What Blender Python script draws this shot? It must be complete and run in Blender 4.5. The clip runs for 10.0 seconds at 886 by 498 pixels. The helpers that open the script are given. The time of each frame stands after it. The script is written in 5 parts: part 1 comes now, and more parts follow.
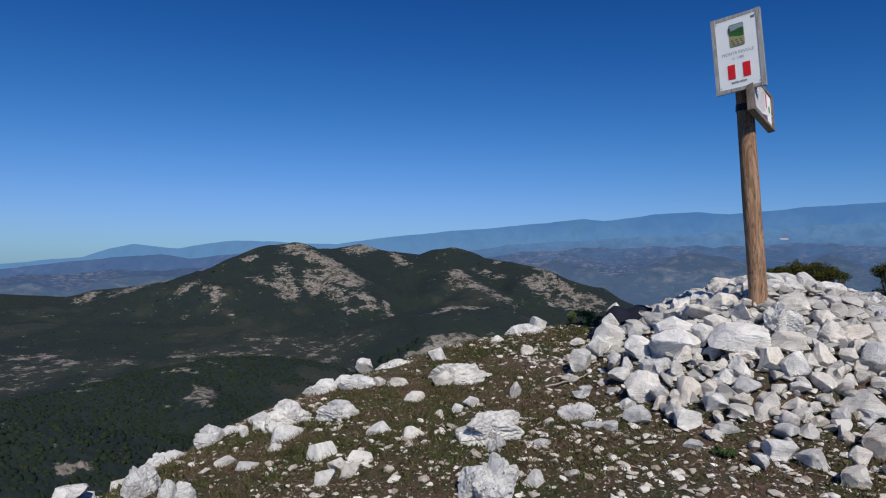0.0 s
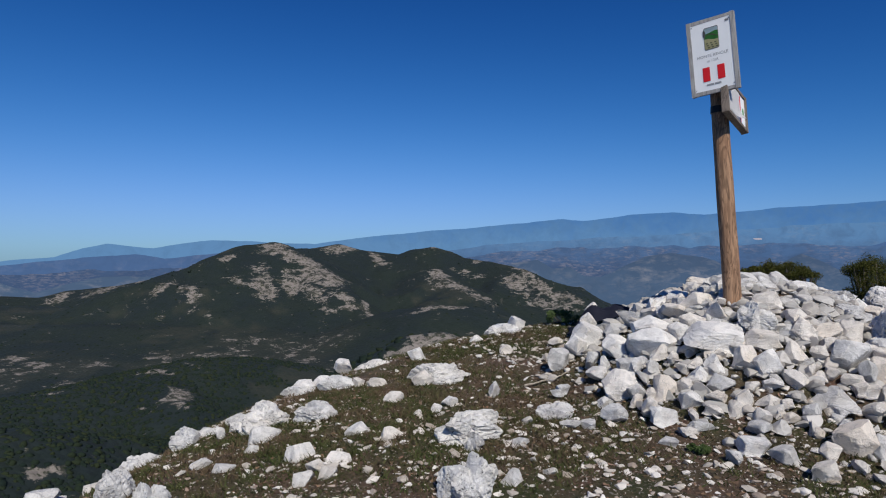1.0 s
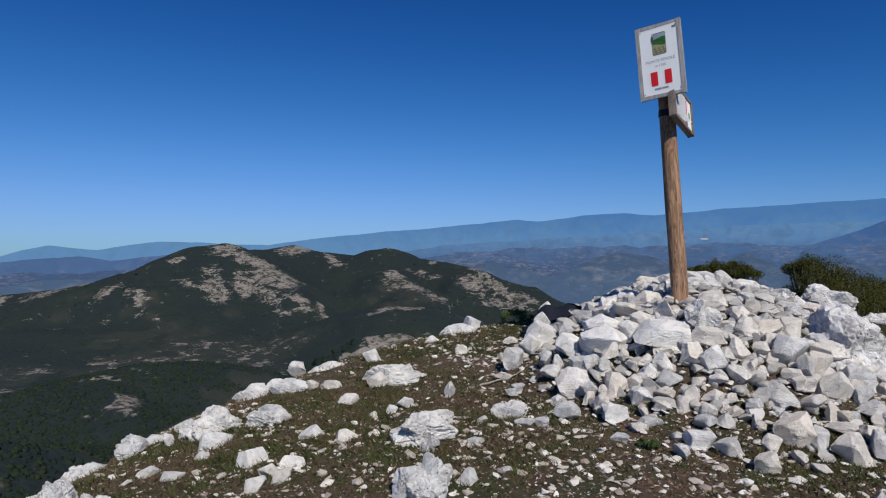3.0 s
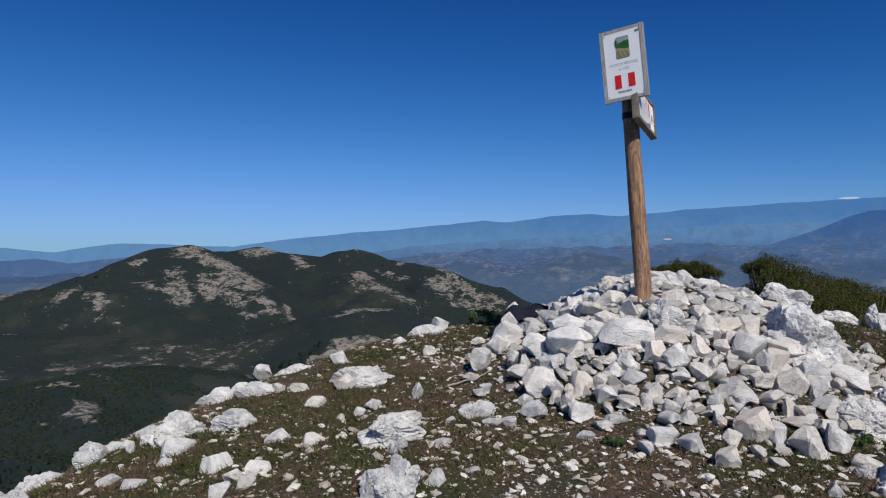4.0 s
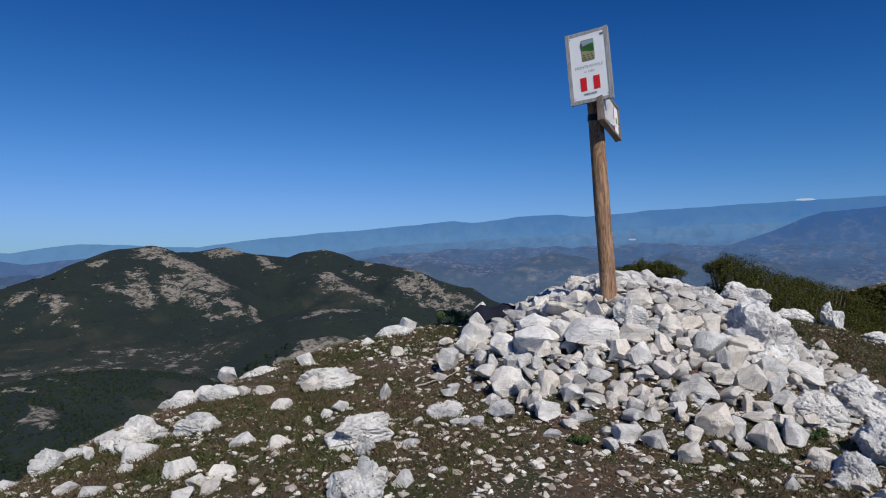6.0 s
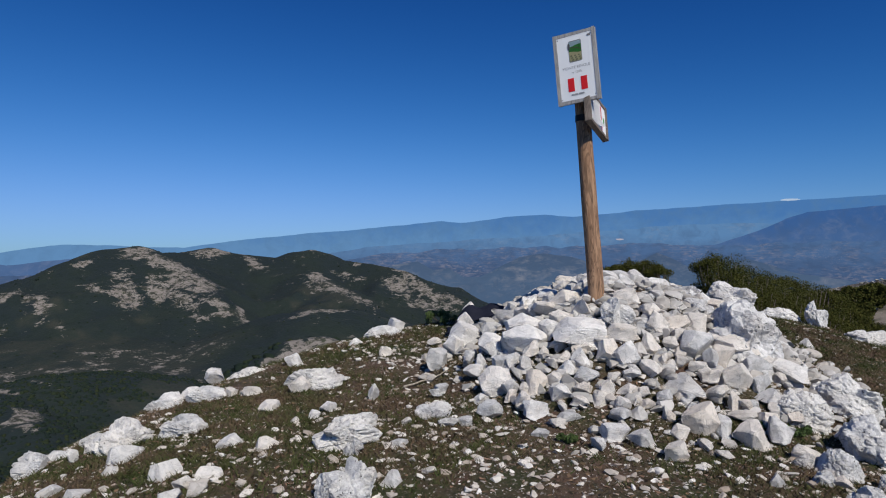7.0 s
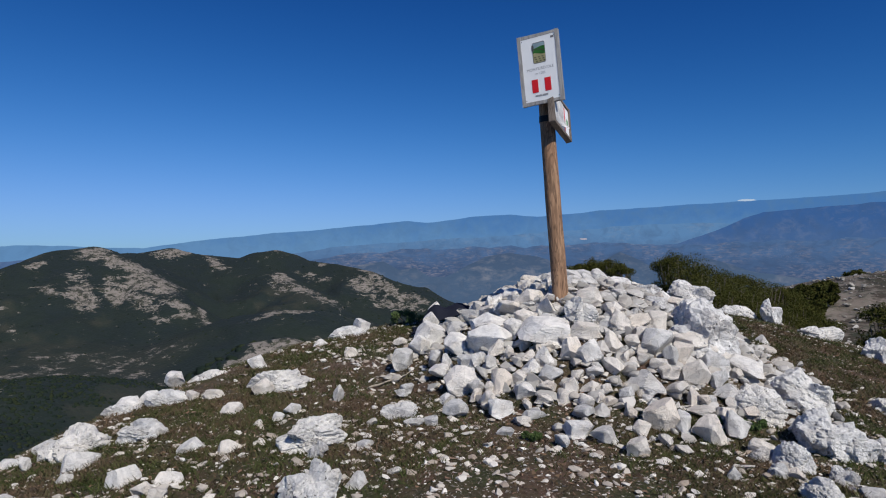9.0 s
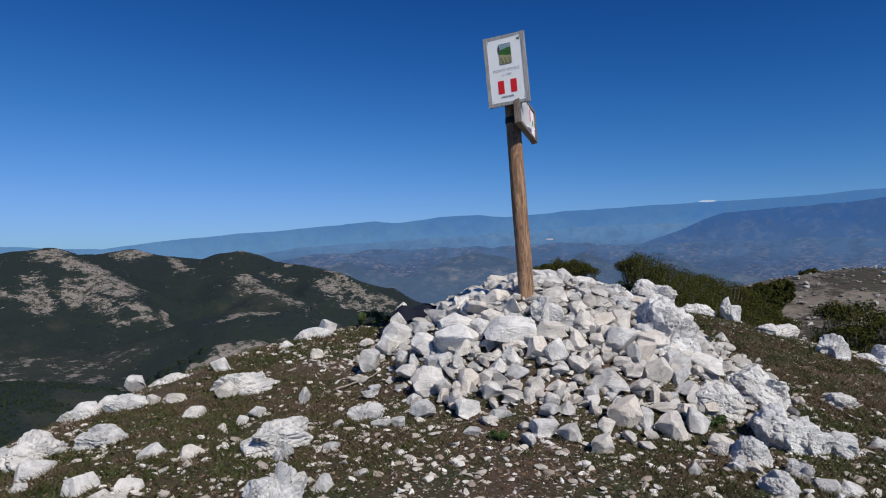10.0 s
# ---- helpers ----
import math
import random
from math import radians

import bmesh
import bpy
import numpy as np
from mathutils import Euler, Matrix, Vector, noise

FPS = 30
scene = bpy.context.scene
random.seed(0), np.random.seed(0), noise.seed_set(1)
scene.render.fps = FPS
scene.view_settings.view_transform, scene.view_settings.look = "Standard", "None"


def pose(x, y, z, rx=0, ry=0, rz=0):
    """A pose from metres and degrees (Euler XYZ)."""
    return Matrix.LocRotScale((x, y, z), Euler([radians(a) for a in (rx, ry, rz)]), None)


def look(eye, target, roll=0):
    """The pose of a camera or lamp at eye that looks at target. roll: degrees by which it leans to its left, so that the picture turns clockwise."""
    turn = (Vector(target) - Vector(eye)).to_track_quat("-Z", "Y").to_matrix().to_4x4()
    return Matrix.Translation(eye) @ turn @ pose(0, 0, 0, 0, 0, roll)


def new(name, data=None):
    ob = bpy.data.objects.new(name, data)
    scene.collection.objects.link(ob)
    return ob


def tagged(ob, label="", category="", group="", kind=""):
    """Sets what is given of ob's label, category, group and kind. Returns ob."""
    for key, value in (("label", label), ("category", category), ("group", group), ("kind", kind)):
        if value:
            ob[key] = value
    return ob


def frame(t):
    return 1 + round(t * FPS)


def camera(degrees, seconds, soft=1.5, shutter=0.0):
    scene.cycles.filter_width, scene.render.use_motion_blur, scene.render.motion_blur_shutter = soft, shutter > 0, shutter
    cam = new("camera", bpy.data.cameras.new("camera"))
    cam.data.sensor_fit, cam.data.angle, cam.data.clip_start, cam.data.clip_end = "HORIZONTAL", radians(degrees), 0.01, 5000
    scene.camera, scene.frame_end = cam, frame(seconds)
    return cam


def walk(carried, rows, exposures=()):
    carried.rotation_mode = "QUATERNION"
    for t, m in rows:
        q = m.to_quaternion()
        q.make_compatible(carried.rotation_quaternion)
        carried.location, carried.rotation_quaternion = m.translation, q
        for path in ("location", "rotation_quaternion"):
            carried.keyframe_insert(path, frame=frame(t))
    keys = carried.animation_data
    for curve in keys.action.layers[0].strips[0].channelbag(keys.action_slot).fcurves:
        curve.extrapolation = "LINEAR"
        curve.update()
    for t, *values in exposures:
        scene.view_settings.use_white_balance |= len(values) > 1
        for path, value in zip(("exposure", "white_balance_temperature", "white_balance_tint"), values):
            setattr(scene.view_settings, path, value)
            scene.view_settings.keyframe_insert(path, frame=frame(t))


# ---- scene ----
# The eye stands 1.4 m over the summit turf; seconds, heading to the right, tilt up, lean (degrees).
EYE = 1.4
cam = camera(70.88, 10.0, soft=1.1)
PATH = [
    (0, -10.73, 0.05, 0.51),
    (0.5, -9.85, 0.03, 0.56),
    (1, -8.83, 0.05, 0.50),
    (1.5, -8.63, 0.06, 0.47),
    (2, -8.54, 0.09, 0.41),
    (2.5, -7.15, 0.10, 0.40),
    (3, -4.78, 0.14, 0.29),
    (4.5, -1.19, 0.25, 0.06),
    (5, -0.73, 0.25, 0.06),
    (5.5, 0.00, 0.27, 0.00),
    (6, 1.07, 0.28, -0.02),
    (7.5, 2.51, 0.27, -0.11),
    (8, 3.20, 0.26, -0.14),
    (8.5, 4.28, 0.28, -0.20),
    (9, 5.26, 0.26, -0.23),
    (9.5, 6.44, 0.26, -0.28),
    (10, 8.25, 0.28, -0.37),
]


def stand(heading, tilt, lean):
    h, p = radians(heading), radians(tilt)
    eye = Vector((0.09 * math.sin(h), 0.09 * math.cos(h) - 0.09, EYE))
    ahead = Vector((math.sin(h) * math.cos(p), math.cos(h) * math.cos(p), math.sin(p)))
    return look(eye, eye + ahead, lean)


walk(cam, [(t, stand(h, p, r)) for t, h, p, r in PATH])

# ---- light ----
SUN_FROM, SUN_UP = 155.0, 44.0      # heading to the right of +y from which the sun shines, height
world = bpy.data.worlds.new("sky")
scene.world = world
world.use_nodes = True
wn, wl = world.node_tree.nodes, world.node_tree.links
sky = wn.new("ShaderNodeTexSky")
sky.sky_type, sky.sun_disc = "NISHITA", False
sky.sun_elevation, sky.sun_rotation = radians(SUN_UP), radians(SUN_FROM)
sky.altitude, sky.air_density, sky.dust_density, sky.ozone_density = 1300, 1.0, 0.2, 3.0
# a clear autumn sky, its colours set channel by channel: share and steepness, and how it levels off towards the horizon
apart, joined = wn.new("ShaderNodeSeparateColor"), wn.new("ShaderNodeCombineColor")
wl.new(sky.outputs[0], apart.inputs[0])


def sky_math(kind, a, b):
    n = wn.new("ShaderNodeMath")
    n.operation = kind
    for socket, value in zip(n.inputs, (a, b)):
        if isinstance(value, float):
            socket.default_value = value
        else:
            wl.new(value, socket)
    return n.outputs[0]


for k, (share, steep, low, level) in enumerate(((0.000672, 2.50, 0.103, 3.25), (0.004942, 1.81, 0.246, 1.58), (0.025304, 1.36, 0.530, 0.33))):
    v = sky_math("MULTIPLY", sky_math("POWER", apart.outputs[k], steep), share)
    v = sky_math("DIVIDE", v, sky_math("ADD", sky_math("MULTIPLY", v, level), low))
    wl.new(sky_math("MULTIPLY", v, (9.8, 11.0, 10.8)[k]), joined.inputs[k])
wl.new(joined.outputs[0], wn["Background"].inputs[0])
wn["Background"].inputs[1].default_value = 0.1
sun = new("sun", bpy.data.lights.new("sun", "SUN"))
sun.data.energy, sun.data.angle, sun.data.color = 4.2, radians(0.53), (1.0, 0.94, 0.84)
sx, sy = math.sin(radians(SUN_FROM)), math.cos(radians(SUN_FROM))
sun.matrix_world = look((0, 0, 0), (-sx, -sy, -math.tan(radians(SUN_UP))))
scene.view_settings.exposure = -0.02

# ---- numbers: noise on arrays ----


def hash01(i, j, seed):
    n = (i.astype(np.int64) * 374761393 + j.astype(np.int64) * 668265263 + seed * 2147483647) & 0x7FFFFFFF
    n = ((n ^ (n >> 13)) * 1274126177) & 0x7FFFFFFF
    return ((n ^ (n >> 16)) & 0xFFFFFF) / float(0xFFFFFF)


def vnoise(x, y, seed=0):
    i, j = np.floor(x), np.floor(y)
    u, v = x - i, y - j
    u, v = u * u * u * (u * (u * 6 - 15) + 10), v * v * v * (v * (v * 6 - 15) + 10)
    a, b = hash01(i, j, seed), hash01(i + 1, j, seed)
    c, d = hash01(i, j + 1, seed), hash01(i + 1, j + 1, seed)
    return (a * (1 - u) + b * u) * (1 - v) + (c * (1 - u) + d * u) * v


def fbm(x, y, size, octaves=5, seed=0):
    x, y = np.asarray(x, float) / size, np.asarray(y, float) / size
    total, amp, norm = 0, 1.0, 0
    for k in range(octaves):
        total, norm, amp = total + amp * (vnoise(x, y, seed + k) - 0.5), norm + amp, amp * 0.5
        x, y = 1.6 * x - 1.2 * y + 11.3, 1.2 * x + 1.6 * y + 5.7
    return 2 * total / norm


def ridged(x, y, size, octaves=5, seed=0):
    x, y = np.asarray(x, float) / size, np.asarray(y, float) / size
    total, amp, norm = 0, 1.0, 0
    for k in range(octaves):
        total, norm, amp = total + amp * (1 - 2 * np.abs(vnoise(x, y, seed + k) - 0.5)), norm + amp, amp * 0.5
        x, y = 1.6 * x - 1.2 * y + 3.1, 1.2 * x + 1.6 * y + 7.9
    return total / norm


def smooth(x, a, b):
    t = np.clip((np.asarray(x, float) - a) / (b - a), 0, 1)
    return t * t * (3 - 2 * t)


# ---- the lie of the land ----
CAIRN = (1.75, 5.25)


def turf(x, y):
    """The summit's turf before the edge, a low dome that rises towards the cairn."""
    swell = 0.13 * np.exp(-((x - 4.1) ** 2 + (y - 7.2) ** 2) / 2.2)
    return 0.0065 + 0.0108 * x + 0.0881 * y - 0.0253 * x * x + 0.0104 * x * y - 0.0005 * y * y + swell


def mound(x, y):
    """The cairn's heap of stones over the turf."""
    dx, dy = x - CAIRN[0], y - CAIRN[1]
    d = np.sqrt((np.where(dx > 0, dx / 1.95, dx / 1.75)) ** 2 + (np.where(dy < 0, dy / 1.85, dy / 2.6)) ** 2)
    return 0.62 * (1 - smooth(d, 0.05, 1.0)) ** 0.9


def over_edge(x, y):
    """Metres past the rim of the summit, which is a blunt tongue along the ridge."""
    px, py, qx, qy = 2.0, 3.0, 6.0, 2.2
    t = np.clip(((x - px) * (qx - px) + (y - py) * (qy - py)) / ((qx - px) ** 2 + (qy - py) ** 2), 0, 1)
    d = np.hypot(x - px - t * (qx - px), y - py - t * (qy - py))
    return d - 4.66 - 0.28 * smooth(x, -0.6, 1.5) + 0.55 * smooth(x, 4.0, 5.6) + 0.25 * fbm(x, y, 1.7, 3, 40)


# crests of the hills, each a line of (heading, distance, height of the skyline in degrees), with its steepness and roundness
RIDGES = (
    (((-43.0, 2250, -6.3), (-38.6, 2350, -5.0), (-35.3, 2400, -3.2), (-32.2, 2450, -1.95), (-28.6, 2520, -0.6), (-26.2, 2580, 0.25), (-24.2, 2600, 0.55), (-22.3, 2680, -0.05), (-20.9, 2900, 0.0)), 0.50, 40),
    (((-24.2, 2600, 0.5), (-22.0, 2480, -0.7), (-20.0, 2330, -2.1), (-18.2, 2180, -3.6), (-16.0, 2030, -5.9), (-14.5, 1980, -7.3)), 0.52, 25),
    (((-27.0, 2540, 0.0), (-26.6, 2330, -2.4), (-25.8, 2130, -5.0)), 0.50, 30),
    (((-31.5, 2450, -1.8), (-31.2, 2280, -4.0)), 0.45, 30),
    (((-20.9, 2900, -0.1), (-18.4, 3000, 0.42), (-15.6, 2960, -0.22), (-13.0, 2920, -0.46), (-11.5, 2900, 0.02), (-10.1, 2880, 0.24), (-8.9, 2830, -0.05), (-7.2, 2780, -0.68), (-4.7, 2720, -1.05), (-2.7, 2650, -1.45)), 0.46, 35),
    (((-2.7, 2650, -1.5), (-1.6, 2560, -1.66), (0.4, 2480, -2.5), (2.4, 2400, -3.6), (5.3, 2320, -5.05), (8.0, 2280, -6.6)), 0.44, 25),
    (((-10.1, 2880, 0.0), (-9.4, 2600, -1.8), (-7.0, 2330, -3.6), (-5.0, 2150, -5.2)), 0.40, 40),
    (((-15.6, 2960, -0.4), (-14.5, 2650, -2.6), (-13.6, 2350, -4.8)), 0.42, 40),
    (((-15.0, 1930, -6.6), (-11.9, 1900, -5.5), (-9.0, 1880, -5.05), (-6.7, 1880, -5.2), (-4.6, 1900, -6.0), (-1.0, 1900, -7.6)), 0.34, 50),
    (((-49.0, 2700, -4.5), (-44.0, 2650, -4.6), (-38.0, 2600, -4.9), (-33.0, 2450, -5.0)), 0.20, 90),
    (((-48.0, 2250, -6.0), (-38.0, 2150, -6.3), (-30.0, 2080, -6.6), (-24.0, 2020, -7.0)), 0.16, 110),
    (((-49.0, 980, -12.2), (-43.0, 1030, -11.6), (-36.0, 1100, -10.6), (-30.0, 1150, -9.55), (-26.5, 1180, -9.6), (-22.5, 1200, -11.2)), 0.42, 60),
    (((-33.5, 1080, -10.6), (-32.2, 960, -12.8), (-31.0, 900, -14.6)), 0.48, 25),
    (((-50.0, 690, -13.5), (-44.0, 720, -13.6), (-39.5, 740, -14.7), (-35.0, 740, -17.0)), 0.42, 40),
    (((-12.0, 480, -9.2), (-9.8, 500, -7.8), (-7.4, 510, -7.4), (-5.0, 530, -8.2)), 0.60, 14),
    (((-46.0, 3100, -3.6), (-41.8, 3150, -4.0), (-39.4, 3100, -3.5), (-36.0, 3000, -3.2), (-33.5, 2900, -2.6)), 0.34, 35),
)
FLOOR = -285.0


def far_land(x, y):
    wx, wy = x + 26 * fbm(x, y, 260, 3, 5), y + 26 * fbm(x, y, 260, 3, 9)
    z = FLOOR + 14 * fbm(x, y, 500, 4, 2)
    top, off = np.full(np.shape(x), -1e9), np.zeros(np.shape(x))
    for crest, steep, blunt in RIDGES:
        for (h0, d0, e0), (h1, d1, e1) in zip(crest, crest[1:]):
            ax, ay, az = d0 * math.sin(radians(h0)), d0 * math.cos(radians(h0)), d0 * math.tan(radians(e0))
            bx, by, bz = d1 * math.sin(radians(h1)), d1 * math.cos(radians(h1)), d1 * math.tan(radians(e1))
            t = np.clip(((wx - ax) * (bx - ax) + (wy - ay) * (by - ay)) / ((bx - ax) ** 2 + (by - ay) ** 2), 0, 1)
            q = np.hypot(wx - ax - t * (bx - ax), wy - ay - t * (by - ay))
            side = az + t * (bz - az) - steep * (np.sqrt(q * q + blunt * blunt) - blunt)
            off = np.where(side > top, q, off)
            top = np.maximum(top, side)
    relief = ridged(x, y, 300, 5, 21) - 0.62
    body = smooth(top - z, -20, 100) * (0.12 + 0.88 * smooth(off, 20, 240))
    z = np.maximum(top + 62 * relief * body, z) + 8 * np.exp(-np.abs(top - z) / 12)
    return z + EYE


def land(x, y):
    x, y = np.asarray(x, float), np.asarray(y, float)
    r = np.hypot(x, y)
    near = turf(np.clip(x, -6, 9), np.clip(y, -4, 10)) + mound(x, y) + 0.03 * fbm(x, y, 0.8, 4, 1) + 0.05 * fbm(x, y, 2.5, 2, 3) + 0.014 * fbm(x, y, 0.16, 2, 6)
    s = over_edge(x, y)
    past = np.where(s > -2, np.log1p(np.exp(np.clip(s / 0.14, -40, 40))) * 0.14, 0)
    past = np.where(s > 10, s, past)
    slope = near - 0.78 * past + 0.5 * smooth(s, 1, 12) * fbm(x, y, 9, 4, 31)
    # the stony knoll farther along the ridge, and the saddle before it
    hx, hy = 56 * math.sin(radians(45.5)), 56 * math.cos(radians(45.5))
    q = np.sqrt((x - hx) ** 2 + (y - hy) ** 2 + 60) - 8
    knoll = EYE - 1.7 - 0.24 * q - 0.05 * np.maximum(q - 20, 0) ** 1.5 + 1.2 * fbm(x, y, 14, 4, 33)
    saddle = -4.2 - 0.9 * np.maximum(12 - x, 0) - 0.06 * np.hypot(x - 25, y - 14) ** 1.35 + 0.6 * fbm(x, y, 6, 3, 35)
    slope = np.maximum(slope, np.maximum(knoll, saddle))
    return np.where(r < 5, near - 0.78 * past, np.maximum(slope, far_land(x, y)))


def land_at(x, y):
    return float(land(np.array([x]), np.array([y]))[0])


# ---- materials ----


class Nodes:
    """A material's node tree, built link by link."""

    def __init__(self, name):
        self.mat = bpy.data.materials.new(name)
        self.mat.use_nodes = True
        self.tree = self.mat.node_tree
        self.bsdf = self.tree.nodes["Principled BSDF"]
        self.bsdf.inputs["Specular IOR Level"].default_value = 0.25
        self.place = self.tree.nodes.new("ShaderNodeTexCoord").outputs["Object"]

    def put(self, socket, value):
        if isinstance(value, bpy.types.NodeSocket):
            self.tree.links.new(value, socket)
        elif isinstance(value, tuple) and len(value) == 3 and socket.type == "RGBA":
            socket.default_value = (*value, 1)
        else:
            socket.default_value = value

    def noise(self, scale, detail=4.0, rough=0.6, warp=0.0, at=None):
        n = self.tree.nodes.new("ShaderNodeTexNoise")
        self.put(n.inputs["Vector"], at or self.place)
        n.inputs["Scale"].default_value, n.inputs["Detail"].default_value = scale, detail
        n.inputs["Roughness"].default_value, n.inputs["Distortion"].default_value = rough, warp
        return n.outputs["Fac"]

    def cells(self, scale, feature="F1", at=None):
        n = self.tree.nodes.new("ShaderNodeTexVoronoi")
        n.feature = feature
        self.put(n.inputs["Vector"], at or self.place)
        n.inputs["Scale"].default_value = scale
        return n.outputs["Distance"]

    def step(self, value, a, b, lo=0.0, hi=1.0):
        n = self.tree.nodes.new("ShaderNodeMapRange")
        for k, v in zip(("Value", "From Min", "From Max", "To Min", "To Max"), (value, a, b, lo, hi)):
            self.put(n.inputs[k], v)
        return n.outputs[0]

    def mix(self, fac, a, b):
        n = self.tree.nodes.new("ShaderNodeMix")
        n.data_type = "RGBA"
        for k, v in ((0, fac), (6, a), (7, b)):
            self.put(n.inputs[k], v)
        return n.outputs[2]

    def math(self, kind, a, b=0.0):
        n = self.tree.nodes.new("ShaderNodeMath")
        n.operation = kind
        self.put(n.inputs[0], a), self.put(n.inputs[1], b)
        return n.outputs[0]

    def stretch(self, sx, sy, sz):
        n = self.tree.nodes.new("ShaderNodeMapping")
        self.put(n.inputs["Vector"], self.place)
        n.inputs["Scale"].default_value = (sx, sy, sz)
        return n.outputs[0]

    def warped(self, amount):
        """The place, shaken by noise."""
        n, add = self.tree.nodes.new("ShaderNodeTexNoise"), self.tree.nodes.new("ShaderNodeVectorMath")
        n.inputs["Scale"].default_value = 4.0
        self.put(n.inputs["Vector"], self.place)
        add.operation = "MULTIPLY_ADD"
        self.put(add.inputs[0], n.outputs["Color"])
        add.inputs[1].default_value = (amount * 4, amount * 4, amount * 4)
        self.put(add.inputs[2], self.place)
        return add.outputs[0]

    def attribute(self, name):
        n = self.tree.nodes.new("ShaderNodeAttribute")
        n.attribute_name = name
        return n.outputs["Fac"]

    def chance(self, island=False):
        if island:
            return self.tree.nodes.new("ShaderNodeNewGeometry").outputs["Random Per Island"]
        return self.tree.nodes.new("ShaderNodeObjectInfo").outputs["Random"]

    def bump(self, height, depth, strength=1.0):
        n = self.tree.nodes.new("ShaderNodeBump")
        n.inputs["Strength"].default_value, n.inputs["Distance"].default_value = strength, depth
        self.put(n.inputs["Height"], height)
        self.put(self.bsdf.inputs["Normal"], n.outputs[0])

    def done(self, colour, rough=0.8, metal=0.0):
        self.put(self.bsdf.inputs["Base Color"], colour)
        self.put(self.bsdf.inputs["Roughness"], rough)
        self.put(self.bsdf.inputs["Metallic"], metal)
        return self.mat


def limestone(name, pale, grey, dirt, spots, bump=0.018, holes=0.0):
    """Broken limestone: fresh and weathered faces, rusty dust, dark lichen in patches and specks, hairline cracks."""
    m = Nodes(name)
    shaken = m.warped(0.06)
    weathered = tuple(0.70 * k for k in grey)
    c = m.mix(m.step(m.noise(1.1, 5, 0.65, 0.6), 0.40, 0.58), pale, grey)
    c = m.mix(m.step(m.noise(0.8, 4, 0.6), 0.5, 0.7, 0, 0.5), c, dirt)
    c = m.mix(m.step(m.chance(), 0.62, 1.0, 0, 0.4), c, dirt)
    c = m.mix(m.step(m.chance(), 0.30, 0.0, 0, 0.35), c, weathered)
    c = m.mix(m.step(m.noise(1.7, 7, 0.75, 1.2), 0.53, 0.63, 0, 0.3 + 0.6 * spots), c, weathered)
    c = m.mix(m.step(m.noise(4.2, 6, 0.8), 0.56, 0.70, 0, 0.75 * spots), c, (0.22, 0.215, 0.21))
    c = m.mix(m.step(m.noise(10.0, 5, 0.8), 0.60, 0.69, 0, 1.2 * spots), c, (0.10, 0.10, 0.10))
    c = m.mix(m.step(m.noise(30.0, 3, 0.8), 0.45, 0.75, 0, 0.3), c, (0.28, 0.27, 0.26))
    crack = m.step(m.cells(1.5, "DISTANCE_TO_EDGE", shaken), 0.0, 0.025, 1, 0)
    c = m.mix(m.math("MULTIPLY", crack, m.step(m.noise(1.4, 3, 0.6), 0.45, 0.6, 0, 0.6)), c, (0.15, 0.145, 0.14))
    h = m.math("ADD", m.noise(2.2, 8, 0.7), m.math("MULTIPLY", m.noise(9.0, 5, 0.75), 0.6))
    h = m.math("SUBTRACT", h, m.math("MULTIPLY", crack, 0.15))
    if holes:
        # solution holes, in patches
        hole = m.math("MULTIPLY", m.step(m.cells(6.5, at=m.warped(0.10)), 0.12, 0.27, 1, 0), m.step(m.noise(2.0, 3, 0.6), 0.47, 0.56))
        c = m.mix(m.math("MULTIPLY", hole, holes), c, (0.07, 0.065, 0.06))
        h = m.math("SUBTRACT", h, m.math("MULTIPLY", hole, 0.7))
    m.bump(h, bump, 0.8)
    return m.done(c, 0.9)


WHITE = limestone("white limestone", (0.85, 0.83, 0.80), (0.66, 0.65, 0.64), (0.78, 0.70, 0.61), 0.4)
BEIGE = limestone("cream limestone", (0.83, 0.78, 0.72), (0.68, 0.64, 0.59), (0.74, 0.63, 0.52), 0.45)
GREY = limestone("grey limestone", (0.72, 0.71, 0.70), (0.49, 0.49, 0.49), (0.62, 0.57, 0.51), 0.55)
OUTCROP = limestone("weathered limestone", (0.84, 0.83, 0.81), (0.62, 0.62, 0.62), (0.70, 0.65, 0.58), 0.6, 0.026, 0.95)
OUTCROP_GREY = limestone("grey weathered limestone", (0.76, 0.75, 0.74), (0.48, 0.48, 0.49), (0.62, 0.56, 0.50), 0.65, 0.026, 0.95)

def chips(name, colours, stony=False):
    m = Nodes(name)
    r = m.chance(True)
    c = m.mix(m.step(r, 0.0, 0.5), colours[0], colours[1])
    c = m.mix(m.step(r, 0.5, 1.0), c, colours[2])
    if stony:
        c = m.mix(m.step(m.noise(25.0, 4, 0.7), 0.5, 0.7, 0, 0.5), c, (0.25, 0.23, 0.20))
    else:
        m.bsdf.inputs["Specular IOR Level"].default_value = 0.06
    return m.done(c, 0.95)


RUBBLE = chips("rubble", ((0.54, 0.52, 0.50), (0.34, 0.33, 0.31), (0.47, 0.43, 0.39)), True)
GRAVEL = chips("gravel", ((0.74, 0.71, 0.67), (0.50, 0.46, 0.41), (0.30, 0.245, 0.20)), True)
KNOLL = chips("knoll stones", ((0.50, 0.48, 0.45), (0.25, 0.24, 0.22), (0.36, 0.335, 0.30)), True)


